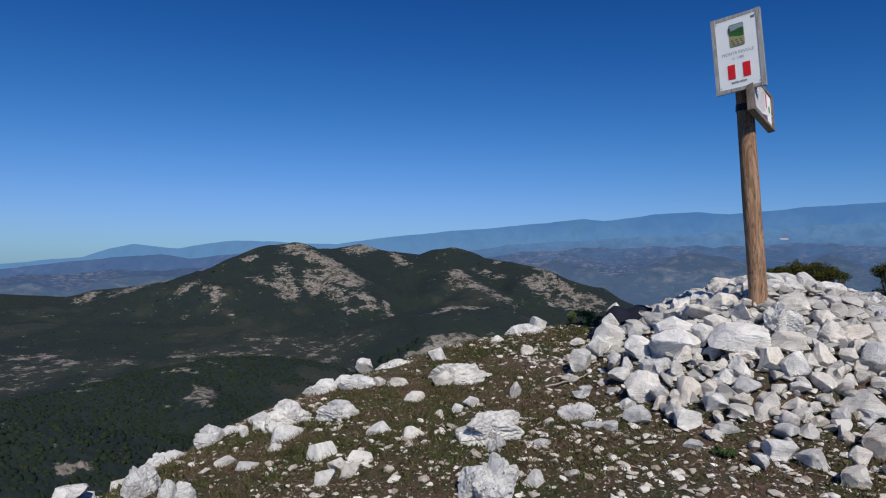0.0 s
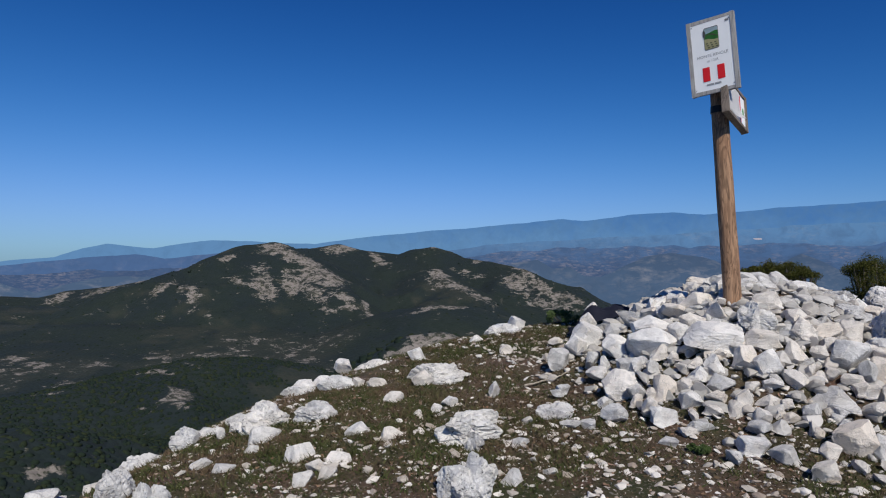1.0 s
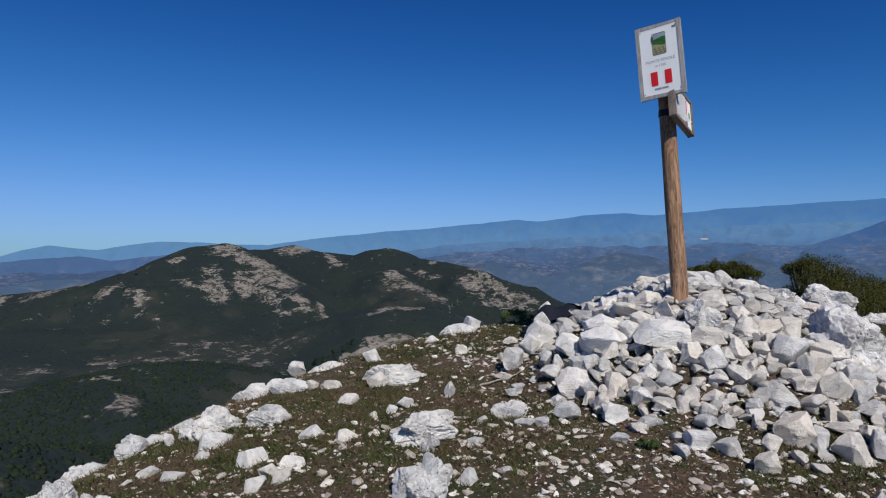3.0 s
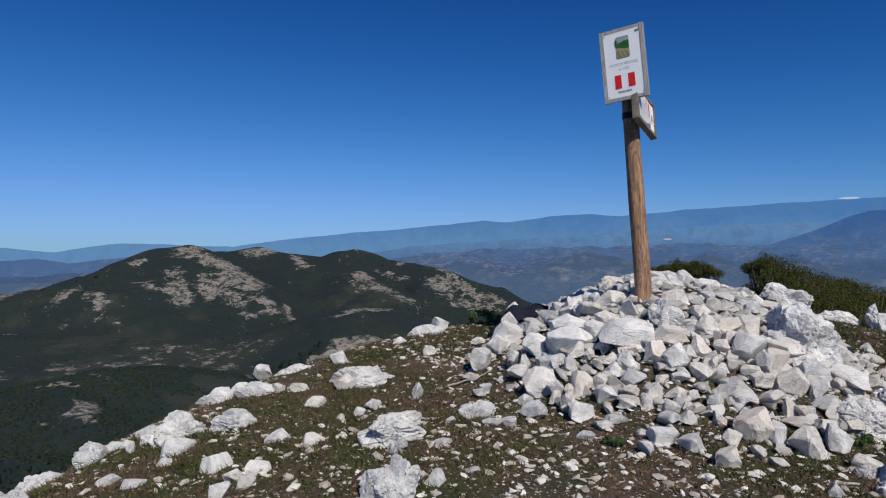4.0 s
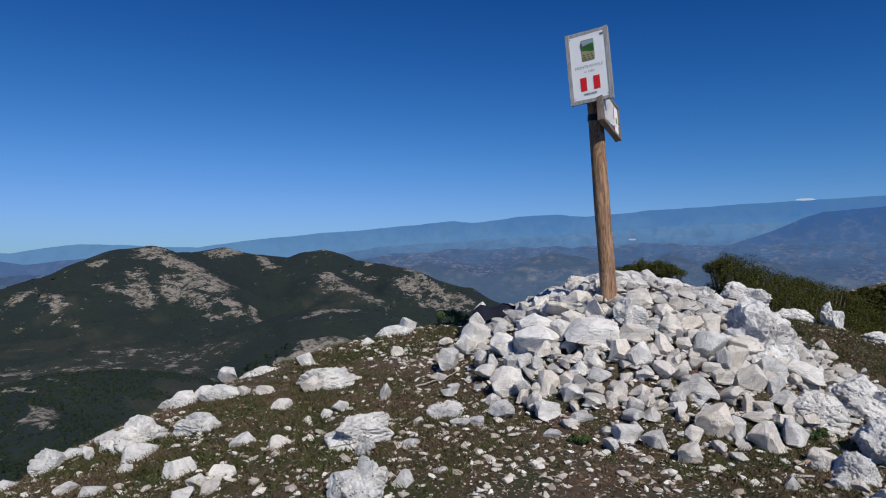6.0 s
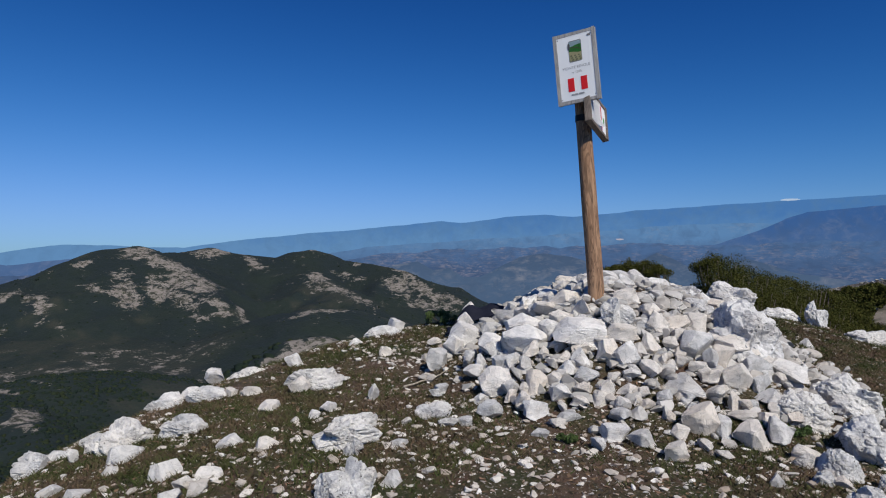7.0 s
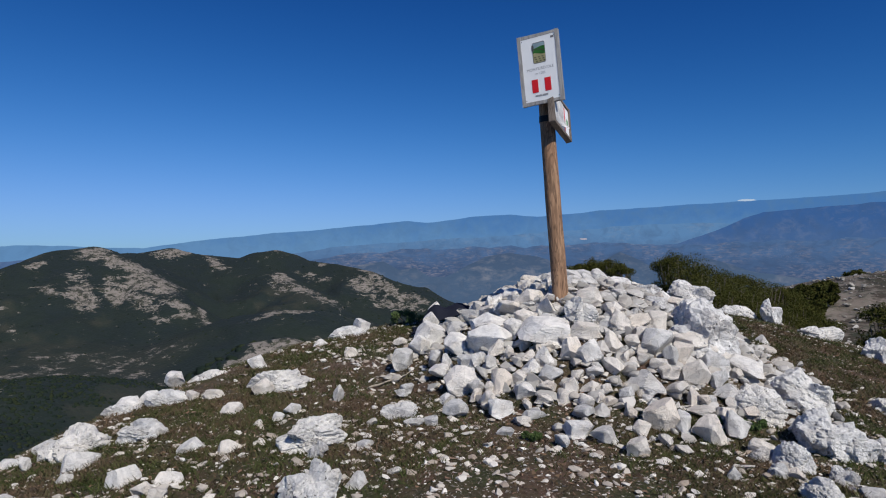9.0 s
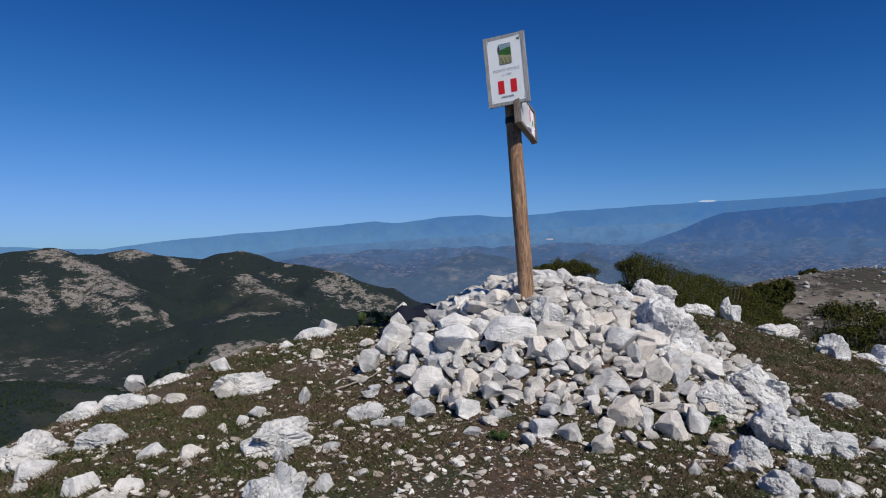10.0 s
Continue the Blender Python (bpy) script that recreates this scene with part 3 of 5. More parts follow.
# ---- stones ----


def ico(level):
    bm = bmesh.new()
    bmesh.ops.create_icosphere(bm, subdivisions=level, radius=1.0)
    v = np.array([p.co[:] for p in bm.verts])
    f = np.array([[p.index for p in q.verts] for q in bm.faces])
    bm.free()
    return v, f


ICO = {k: ico(k) for k in (1, 2, 3, 4, 5)}


def rock_mesh(seed, level=3, cuts=14, blunt=0.05, pits=0.0):
    """A broken stone: a ball cut by random planes, then roughened; it fills a box two units wide."""
    rng = np.random.default_rng(seed)
    v, f = ICO[level]
    v = v * 1.7
    for k in range(cuts):
        n = rng.normal(size=3)
        n /= np.linalg.norm(n)
        d = rng.uniform(0.50, 0.95)
        v = v - np.maximum(v @ n - d, 0)[:, None] * n
    v = np.where(np.linalg.norm(v, axis=1)[:, None] > 1.25, v * (1.25 / np.linalg.norm(v, axis=1))[:, None], v)
    o = rng.uniform(0, 50, 3)
    for size, amp in ((0.7, blunt), (0.22, blunt * 0.5), (0.09, blunt * 0.35)):
        k = np.array([noise.noise(Vector(p / size + o)) for p in v])
        v = v * (1 + amp * k)[:, None]
    if pits:
        for size, amp in ((1.4, pits), (0.5, pits * 0.45)):
            k = np.array([noise.turbulence(Vector((p[0] / size, p[1] / size, 0.95 * p[2] / size)) + Vector(o), 4, size < 1) for p in v])
            v = v * (1 - amp * np.clip((k - np.median(k)) / (k.max() - np.median(k)), -0.6, 1))[:, None]
    lo, hi = np.percentile(v, 2, axis=0), np.percentile(v, 98, axis=0)
    v = np.clip((v - (lo + hi) / 2) / ((hi - lo) / 2) / 1.1, -1.05, 1.05)
    low = np.minimum(v[:, 2], 0)
    v[:, :2] /= np.sqrt(1 - 0.72 * low * low)[:, None]
    v[:, :2] = np.clip(v[:, :2], -1.12, 1.12)
    return mesh_of("stone", v, f, WHITE, False)


def crag_mesh(seed, level=5):
    """A weathered outcrop: angular blocks grown together, open joints, solution pits on its upper side."""
    rng = np.random.default_rng(seed)
    d, f = ICO[level]
    reach = np.zeros(len(d))
    for k in range(4):
        c = rng.normal(size=3) * np.array([0.30, 0.26, 0.16])
        out = np.full(len(d), 9.0)
        for j in range(13):
            n = rng.normal(size=3)
            n /= np.linalg.norm(n)
            h = max(rng.uniform(0.42, 0.72) + n @ c, 0.16)
            a = d @ n
            out = np.where(a > 0.02, np.minimum(out, h / np.maximum(a, 0.02)), out)
        reach = np.maximum(reach, np.minimum(out, 1.15))
    v = d * reach[:, None]
    o = rng.uniform(0, 50, 3)
    # joints that part the rock, and a coarse then a fine grain
    tilt = np.array([0.8, 1.0, 1.6])
    near = np.array([noise.voronoi(Vector(p * tilt / 0.5 + o))[0][:2] for p in v])
    gap = near[:, 1] - near[:, 0]
    v = v * (1 - 0.10 * np.exp(-(gap / 0.07) ** 2) + 0.05 * (near[:, 0] - 0.4))[:, None]
    for size, amp in ((0.55, 0.14), (0.24, 0.075), (0.1, 0.035), (0.045, 0.018)):
        k = np.array([noise.noise(Vector(p / size + o)) for p in v])
        v = v * (1 + amp * (0.4 - np.abs(k)))[:, None]
    for k in rng.integers(len(v), size=26):
        rad = rng.uniform(0.03, 0.09)
        q = np.sum((v - v[k]) ** 2, axis=1) / rad ** 2
        v = v - d * (0.9 * rad * np.exp(-2.2 * q))[:, None]
    lo, hi = np.percentile(v, 1, axis=0), np.percentile(v, 99, axis=0)
    v = (v - (lo + hi) / 2) / ((hi - lo) / 2)
    low = np.clip(v[:, 2], -1, 0)
    v[:, :2] /= np.sqrt(1 - 0.6 * low * low)[:, None]
    return mesh_of("stone", v, f, WHITE, False)


TONES = {"w": WHITE, "b": BEIGE, "g": GREY}


def with_material(me, material):
    me = me.copy()
    me.materials.clear()
    me.materials.append(material)
    return me


BASE_BLOCKS = [rock_mesh(100 + k, 4, 15 + k % 8, 0.06) for k in range(20)]
BLOCKS = {t: [with_material(me, m) for me in BASE_BLOCKS] for t, m in TONES.items()}
BASE_CRAGS = [crag_mesh(300 + k) for k in range(12)]
CRAGS = {t: [with_material(me, m) for me in BASE_CRAGS] for t, m in (("w", OUTCROP), ("g", OUTCROP_GREY))}
draw = random.Random(11)

# ---- the cairn ----
cairn = tagged(new("cairn"), "heap of broken white limestone blocks round a signpost", "cairn")
cairn.location = (CAIRN[0], CAIRN[1], land_at(*CAIRN) - 0.3)


def set_stone(mesh, x, y, z, w, d, h, turn, lean=0.0, tip=0.0, parent=None, name="stone"):
    ob = new(name, mesh)
    quarter = draw.randrange(4)
    if quarter % 2:
        w, d = d, w
    m = pose(x, y, z, lean, tip, turn) @ pose(0, 0, 0, 0, 0, 90 * quarter) @ Matrix.Diagonal((w / 2, d / 2, h / 2, 1))
    if parent:
        ob.parent = parent
        m = Matrix.Translation(-parent.location) @ m
    ob.matrix_basis = m
    return ob


def block(tone, x, y, z, w, d, h, turn):
    return set_stone(draw.choice(BLOCKS[tone]), x, y, z + 0.012, w, d * 1.1, h * 1.04, turn, draw.uniform(-10, 10), draw.uniform(-18, 18), cairn)


def crag_block(tone, x, y, z, w, d, h, turn):
    return set_stone(draw.choice(CRAGS[tone]), x, y, z, w * 1.06, d * 1.15, h * 1.06, turn, 0, draw.uniform(-10, 10), cairn)


LOOSE = {"w": "white limestone rock lying in the turf", "b": "cream limestone rock half sunk in turf", "g": "grey weathered limestone rock in the turf"}
CRAG = {"w": "pitted white limestone outcrop breaking through the turf", "g": "grey pitted limestone outcrop at ground level"}


def loose(tone, x, y, z, w, d, h, turn):
    ob = set_stone(draw.choice(BLOCKS[tone]), x, y, z, w * 1.05, d, h, turn, draw.uniform(-6, 6), draw.uniform(-8, 8), None, "rock")
    return tagged(ob, LOOSE[tone], "rock", "loose rocks on the turf")


def crag(tone, x, y, z, w, d, h, turn):
    ob = set_stone(draw.choice(CRAGS[tone]), x, y, z - 0.02, w * 1.04, d * 1.2, h * 1.05, turn, 0, draw.uniform(-6, 6), None, "outcrop")
    return tagged(ob, CRAG[tone], "rock", "limestone outcrops")


block("g", 0.14, 5.14, 0.50, 0.19, 0.16, 0.20, -1)
block("g", 0.39, 4.87, 0.55, 0.10, 0.11, 0.14, -4)
block("g", 0.46, 4.71, 0.54, 0.09, 0.12, 0.15, -5)
block("g", 0.68, 4.55, 0.59, 0.15, 0.13, 0.11, -8)
block("g", 0.61, 4.60, 0.58, 0.18, 0.13, 0.13, -7)
block("g", 0.76, 4.46, 0.59, 0.09, 0.09, 0.10, -10)
block("g", 1.98, 4.16, 0.65, 0.11, 0.13, 0.17, -25)
block("g", 1.92, 4.25, 0.73, 0.24, 0.19, 0.22, -24)
block("g", 2.28, 4.17, 0.60, 0.24, 0.21, 0.17, -29)
block("g", 1.68, 3.94, 0.54, 0.24, 0.16, 0.15, -23)
block("g", 1.77, 3.56, 0.36, 0.10, 0.12, 0.16, -26)
block("g", 1.69, 3.85, 0.48, 0.10, 0.08, 0.06, -24)
block("g", 2.25, 4.02, 0.52, 0.12, 0.11, 0.12, -29)
block("g", 0.61, 4.21, 0.46, 0.13, 0.13, 0.13, -8)
block("g", 1.21, 3.72, 0.40, 0.13, 0.12, 0.11, -18)
block("g", 2.09, 3.55, 0.34, 0.17, 0.19, 0.20, -30)
block("g", 1.23, 3.43, 0.34, 0.15, 0.12, 0.11, -20)
block("g", 0.92, 3.78, 0.38, 0.15, 0.10, 0.06, -14)
block("g", 1.53, 3.84, 0.48, 0.10, 0.10, 0.10, -22)
block("g", 1.11, 4.10, 0.55, 0.17, 0.14, 0.14, -15)
block("g", 1.73, 2.95, 0.27, 0.07, 0.06, 0.09, -30)
block("w", 0.41, 5.49, 0.64, 0.30, 0.30, 0.25, -4)
block("w", 0.29, 5.36, 0.57, 0.20, 0.18, 0.20, -3)
block("w", 0.56, 4.88, 0.64, 0.20, 0.19, 0.22, -6)
block("w", 0.83, 4.92, 0.79, 0.32, 0.28, 0.21, -9)
block("w", 0.79, 4.71, 0.71, 0.40, 0.30, 0.23, -9)
block("w", 0.99, 4.71, 0.80, 0.18, 0.16, 0.16, -12)
block("w", 1.17, 4.51, 0.79, 0.41, 0.32, 0.21, -14)
block("w", 1.23, 4.67, 0.87, 0.12, 0.09, 0.09, -15)
block("w", 1.41, 4.21, 0.69, 0.18, 0.18, 0.18, -18)
block("w", 0.53, 4.35, 0.48, 0.26, 0.21, 0.21, -7)
block("w", 0.40, 4.62, 0.50, 0.16, 0.11, 0.11, -5)
block("w", 0.92, 4.03, 0.47, 0.17, 0.14, 0.13, -13)
block("w", 0.73, 3.90, 0.40, 0.17, 0.16, 0.13, -10)
block("w", 1.12, 3.54, 0.35, 0.19, 0.13, 0.11, -17)
block("w", 0.98, 3.39, 0.33, 0.10, 0.10, 0.09, -16)
block("w", 3.60, 7.22, 0.72, 0.14, 0.11, 0.11, -26)
block("w", 0.98, 4.21, 0.56, 0.12, 0.10, 0.08, -13)
block("w", 1.02, 4.23, 0.59, 0.13, 0.13, 0.12, -13)
block("w", 0.93, 5.44, 0.92, 0.12, 0.12, 0.16, -10)
block("w", 1.40, 4.06, 0.58, 0.13, 0.11, 0.08, -19)
block("w", 1.26, 3.81, 0.44, 0.10, 0.10, 0.11, -18)
block("w", 2.24, 3.91, 0.46, 0.19, 0.15, 0.11, -30)
block("w", 1.11, 4.30, 0.66, 0.13, 0.13, 0.13, -14)
block("w", 2.54, 4.21, 0.55, 0.27, 0.20, 0.17, -31)
block("b", 0.84, 4.57, 0.68, 0.12, 0.13, 0.14, -10)
block("b", 1.09, 4.78, 0.87, 0.20, 0.18, 0.14, -13)
block("b", 0.90, 4.48, 0.66, 0.08, 0.07, 0.09, -11)
block("b", 1.03, 4.36, 0.65, 0.11, 0.10, 0.09, -13)
block("b", 0.93, 4.35, 0.61, 0.10, 0.09, 0.09, -12)
block("b", 1.02, 5.07, 0.92, 0.22, 0.17, 0.13, -11)
block("b", 1.19, 5.07, 1.00, 0.25, 0.17, 0.16, -13)
block("b", 1.27, 4.81, 0.95, 0.17, 0.17, 0.16, -15)
block("b", 1.11, 5.32, 0.99, 0.11, 0.10, 0.11, -12)
block("b", 1.43, 4.80, 0.90, 0.15, 0.15, 0.13, -16)
block("b", 1.61, 4.81, 1.03, 0.20, 0.15, 0.14, -18)
block("b", 1.59, 4.52, 0.87, 0.12, 0.10, 0.08, -19)
block("b", 1.46, 4.42, 0.81, 0.23, 0.16, 0.13, -18)
block("b", 1.30, 4.27, 0.70, 0.15, 0.16, 0.18, -17)
block("b", 1.59, 4.26, 0.74, 0.15, 0.14, 0.18, -20)
block("b", 1.72, 4.49, 0.88, 0.20, 0.15, 0.16, -21)
block("b", 1.73, 4.59, 0.93, 0.17, 0.16, 0.15, -20)
block("b", 1.89, 4.52, 0.87, 0.19, 0.15, 0.11, -23)
block("b", 2.05, 4.54, 0.86, 0.18, 0.16, 0.15, -24)
block("b", 1.85, 4.38, 0.79, 0.14, 0.13, 0.11, -23)
block("b", 1.75, 4.28, 0.74, 0.11, 0.10, 0.12, -22)
block("b", 2.07, 4.21, 0.67, 0.17, 0.19, 0.18, -26)
block("b", 2.32, 4.32, 0.67, 0.16, 0.12, 0.12, -28)
block("b", 2.44, 4.28, 0.61, 0.15, 0.14, 0.11, -30)
block("b", 1.86, 4.10, 0.62, 0.13, 0.11, 0.09, -24)
block("b", 1.76, 4.13, 0.65, 0.10, 0.09, 0.09, -23)
block("b", 1.64, 4.15, 0.66, 0.07, 0.10, 0.11, -21)
block("b", 1.53, 4.09, 0.62, 0.17, 0.15, 0.11, -20)
block("b", 1.68, 4.11, 0.63, 0.10, 0.10, 0.09, -22)
block("b", 1.93, 4.03, 0.57, 0.13, 0.09, 0.08, -25)
block("b", 2.09, 4.03, 0.56, 0.21, 0.18, 0.19, -27)
block("b", 0.66, 3.99, 0.41, 0.10, 0.11, 0.16, -9)
block("b", 0.61, 4.13, 0.43, 0.07, 0.07, 0.10, -8)
block("b", 0.79, 4.19, 0.51, 0.16, 0.14, 0.17, -11)
block("b", 0.71, 4.18, 0.47, 0.08, 0.08, 0.07, -10)
block("b", 0.91, 4.18, 0.53, 0.13, 0.09, 0.09, -12)
block("b", 1.06, 4.01, 0.49, 0.14, 0.11, 0.11, -15)
block("b", 0.83, 3.72, 0.36, 0.11, 0.09, 0.07, -12)
block("b", 1.02, 3.90, 0.44, 0.12, 0.10, 0.08, -14)
block("b", 0.90, 3.89, 0.41, 0.06, 0.07, 0.08, -13)
block("b", 1.28, 4.05, 0.56, 0.10, 0.09, 0.08, -17)
block("b", 1.21, 3.97, 0.51, 0.11, 0.10, 0.12, -17)
block("b", 1.33, 3.93, 0.50, 0.12, 0.10, 0.10, -19)
block("b", 1.15, 3.90, 0.46, 0.12, 0.10, 0.09, -16)
block("b", 1.42, 3.91, 0.50, 0.09, 0.07, 0.07, -20)
block("b", 1.36, 3.84, 0.46, 0.08, 0.08, 0.07, -19)
block("b", 1.41, 3.80, 0.45, 0.10, 0.07, 0.06, -20)
block("b", 1.88, 3.87, 0.49, 0.15, 0.12, 0.11, -26)
block("b", 1.66, 3.61, 0.39, 0.24, 0.24, 0.25, -25)
block("b", 1.50, 3.53, 0.35, 0.11, 0.10, 0.09, -23)
block("b", 1.37, 3.27, 0.32, 0.14, 0.14, 0.14, -23)
block("b", 1.96, 3.81, 0.45, 0.09, 0.11, 0.14, -27)
block("b", 2.01, 3.78, 0.43, 0.10, 0.09, 0.10, -28)
block("b", 1.95, 3.71, 0.39, 0.19, 0.12, 0.07, -28)
block("b", 1.87, 3.46, 0.33, 0.18, 0.16, 0.19, -28)
block("b", 2.23, 3.82, 0.41, 0.10, 0.08, 0.07, -30)
block("b", 2.09, 3.67, 0.37, 0.14, 0.12, 0.12, -29)
block("b", 1.58, 3.39, 0.32, 0.09, 0.08, 0.07, -25)
block("b", 1.63, 3.27, 0.30, 0.11, 0.07, 0.05, -26)
block("b", 1.51, 3.69, 0.40, 0.06, 0.05, 0.06, -22)
block("b", 1.73, 3.42, 0.31, 0.09, 0.07, 0.06, -27)
block("b", 2.45, 4.15, 0.53, 0.09, 0.07, 0.08, -30)
block("b", 2.29, 3.74, 0.37, 0.12, 0.10, 0.07, -31)
block("b", 1.88, 4.04, 0.58, 0.10, 0.08, 0.08, -25)
block("b", 2.08, 3.28, 0.29, 0.15, 0.12, 0.12, -32)
block("b", 2.04, 3.04, 0.26, 0.09, 0.10, 0.09, -34)
block("b", 2.06, 2.96, 0.25, 0.09, 0.08, 0.09, -35)
block("b", 2.24, 4.37, 0.74, 0.37, 0.27, 0.24, -27)
crag_block("w", 1.48, 4.60, 0.92, 0.23, 0.21, 0.23, -18)
crag_block("g", 2.37, 4.49, 0.79, 0.45, 0.43, 0.46, -28)
crag_block("g", 3.78, 7.43, 0.81, 0.48, 0.35, 0.36, -27)
crag_block("g", 2.29, 5.29, 1.04, 0.21, 0.16, 0.12, -23)
crag_block("g", 2.19, 4.83, 0.96, 0.20, 0.17, 0.13, -24)
loose("g", 0.45, 3.98, 0.38, 0.17, 0.16, 0.16, -6)
loose("g", 2.31, 2.76, 0.21, 0.13, 0.12, 0.13, -40)
loose("g", 0.11, 4.46, 0.40, 0.09, 0.07, 0.05, -1)
loose("g", 0.70, 3.60, 0.34, 0.11, 0.09, 0.07, -11)
loose("g", 2.86, 3.29, 0.23, 0.17, 0.16, 0.20, -41)
loose("g", 3.19, 3.39, 0.20, 0.10, 0.10, 0.10, -43)
loose("w", 0.42, 4.22, 0.40, 0.11, 0.10, 0.08, -5)
loose("w", 0.44, 6.02, 0.72, 0.16, 0.13, 0.20, -4)
loose("w", 0.59, 7.42, 0.69, 0.16, 0.13, 0.23, -4)
loose("w", 0.87, 5.79, 0.87, 0.15, 0.12, 0.11, -8)
loose("w", 2.40, 2.72, 0.20, 0.13, 0.11, 0.14, -41)
loose("w", 3.76, 5.94, 0.50, 0.13, 0.11, 0.12, -32)
loose("w", -1.45, 4.10, 0.25, 0.12, 0.09, 0.15, 19)
loose("w", -2.15, 3.95, 0.13, 0.07, 0.06, 0.11, 29)
loose("w", -1.76, 3.80, 0.18, 0.20, 0.20, 0.16, 25)
loose("w", -1.74, 3.57, 0.16, 0.09, 0.07, 0.09, 26)
loose("w", -1.37, 3.41, 0.20, 0.18, 0.17, 0.18, 22)
loose("w", -1.10, 3.31, 0.22, 0.15, 0.13, 0.13, 18)
loose("w", -1.21, 3.07, 0.19, 0.12, 0.10, 0.12, 21)
loose("w", -1.97, 3.40, 0.12, 0.14, 0.09, 0.08, 30)
loose("w", -1.76, 3.27, 0.14, 0.14, 0.09, 0.09, 28)
loose("w", -1.86, 5.73, 0.26, 0.17, 0.14, 0.19, 18)
loose("w", -1.99, 5.05, 0.22, 0.20, 0.16, 0.13, 21)
loose("w", -1.85, 5.12, 0.25, 0.16, 0.14, 0.12, 20)
loose("w", -1.13, 3.78, 0.25, 0.17, 0.16, 0.13, 17)
loose("w", -0.26, 6.99, 0.58, 0.21, 0.19, 0.18, 2)
loose("w", -0.69, 4.13, 0.32, 0.08, 0.06, 0.09, 10)
loose("w", -0.62, 4.26, 0.34, 0.12, 0.10, 0.10, 8)
loose("w", -1.06, 4.45, 0.31, 0.15, 0.12, 0.10, 13)
loose("w", -1.16, 5.77, 0.40, 0.16, 0.15, 0.15, 11)
loose("w", -0.65, 6.36, 0.49, 0.13, 0.12, 0.09, 6)
loose("b", -1.19, 3.20, 0.21, 0.11, 0.08, 0.14, 20)
loose("b", -1.10, 3.13, 0.21, 0.10, 0.08, 0.11, 19)
loose("b", -1.48, 4.97, 0.29, 0.11, 0.11, 0.10, 17)
loose("b", -1.31, 4.92, 0.31, 0.16, 0.11, 0.09, 15)
loose("b", -0.89, 3.67, 0.27, 0.14, 0.13, 0.12, 14)
loose("b", -0.93, 4.88, 0.36, 0.17, 0.16, 0.16, 11)
loose("b", -0.81, 4.07, 0.30, 0.07, 0.07, 0.07, 11)
loose("b", 0.14, 5.90, 0.54, 0.14, 0.13, 0.11, -1)
loose("b", -0.31, 5.78, 0.48, 0.13, 0.11, 0.10, 3)
loose("b", 0.05, 3.17, 0.28, 0.08, 0.07, 0.06, -1)
loose("b", -0.08, 3.89, 0.34, 0.07, 0.06, 0.06, 1)
loose("g", -0.33, 4.51, 0.39, 0.08, 0.07, 0.13, 4)
loose("g", 0.18, 3.85, 0.35, 0.13, 0.08, 0.06, -3)
loose("g", 0.28, 3.85, 0.35, 0.10, 0.09, 0.07, -4)
loose("g", -0.13, 3.07, 0.27, 0.12, 0.11, 0.13, 2)
loose("g", -0.38, 3.51, 0.29, 0.11, 0.10, 0.10, 6)
loose("g", -0.12, 3.53, 0.31, 0.11, 0.08, 0.08, 2)
loose("g", 0.16, 4.53, 0.41, 0.11, 0.08, 0.07, -2)
loose("w", -2.68, 3.01, 0.01, 0.19, 0.14, 0.13, 41)
loose("w", -2.62, 3.32, -0.05, 0.10, 0.09, 0.10, 38)
crag("w", 4.62, 7.09, 0.63, 0.21, 0.17, 0.37, -33)
crag("w", 4.32, 7.34, 0.60, 0.42, 0.33, 0.26, -30)
crag("w", 4.91, 6.70, 0.39, 0.48, 0.38, 0.30, -36)
crag("w", 4.94, 5.83, 0.37, 0.30, 0.24, 0.30, -40)
crag("w", 5.70, 6.14, 0.11, 0.65, 0.52, 0.40, -42)
crag("w", 5.23, 5.52, 0.16, 0.29, 0.23, 0.18, -43)
crag("w", 3.66, 4.24, 0.26, 0.22, 0.18, 0.14, -40)
crag("w", 2.84, 4.05, 0.41, 0.38, 0.30, 0.35, -35)
crag("w", 2.41, 3.83, 0.41, 0.30, 0.24, 0.24, -32)
crag("w", 2.53, 3.36, 0.32, 0.32, 0.25, 0.32, -36)
crag("w", 2.64, 3.30, 0.29, 0.22, 0.18, 0.26, -38)
crag("w", 2.82, 3.25, 0.25, 0.16, 0.13, 0.15, -40)
crag("w", 2.15, 3.11, 0.31, 0.19, 0.15, 0.18, -34)
crag("g", 2.04, 3.23, 0.29, 0.14, 0.12, 0.11, -32)
crag("w", 1.99, 2.99, 0.29, 0.09, 0.07, 0.10, -33)
crag("w", 2.03, 2.74, 0.27, 0.17, 0.14, 0.16, -36)
crag("g", 2.29, 2.92, 0.26, 0.12, 0.09, 0.12, -38)
crag("w", 2.36, 2.71, 0.23, 0.11, 0.09, 0.07, -41)
crag("w", -2.63, 3.85, -0.12, 0.40, 0.32, 0.25, 34)
crag("w", -2.38, 4.11, 0.04, 0.36, 0.29, 0.22, 30)
crag("w", -2.21, 4.32, 0.13, 0.16, 0.13, 0.10, 27)
crag("g", -2.25, 3.03, 0.11, 0.18, 0.15, 0.20, 36)
crag("w", -1.94, 2.89, 0.14, 0.16, 0.13, 0.18, 33)
crag("w", -1.94, 4.12, 0.19, 0.38, 0.34, 0.27, 25)
crag("w", -1.96, 4.95, 0.18, 0.28, 0.22, 0.17, 21)
crag("w", -1.55, 4.16, 0.26, 0.27, 0.22, 0.17, 20)
crag("w", -1.75, 3.79, 0.19, 0.18, 0.14, 0.11, 24)
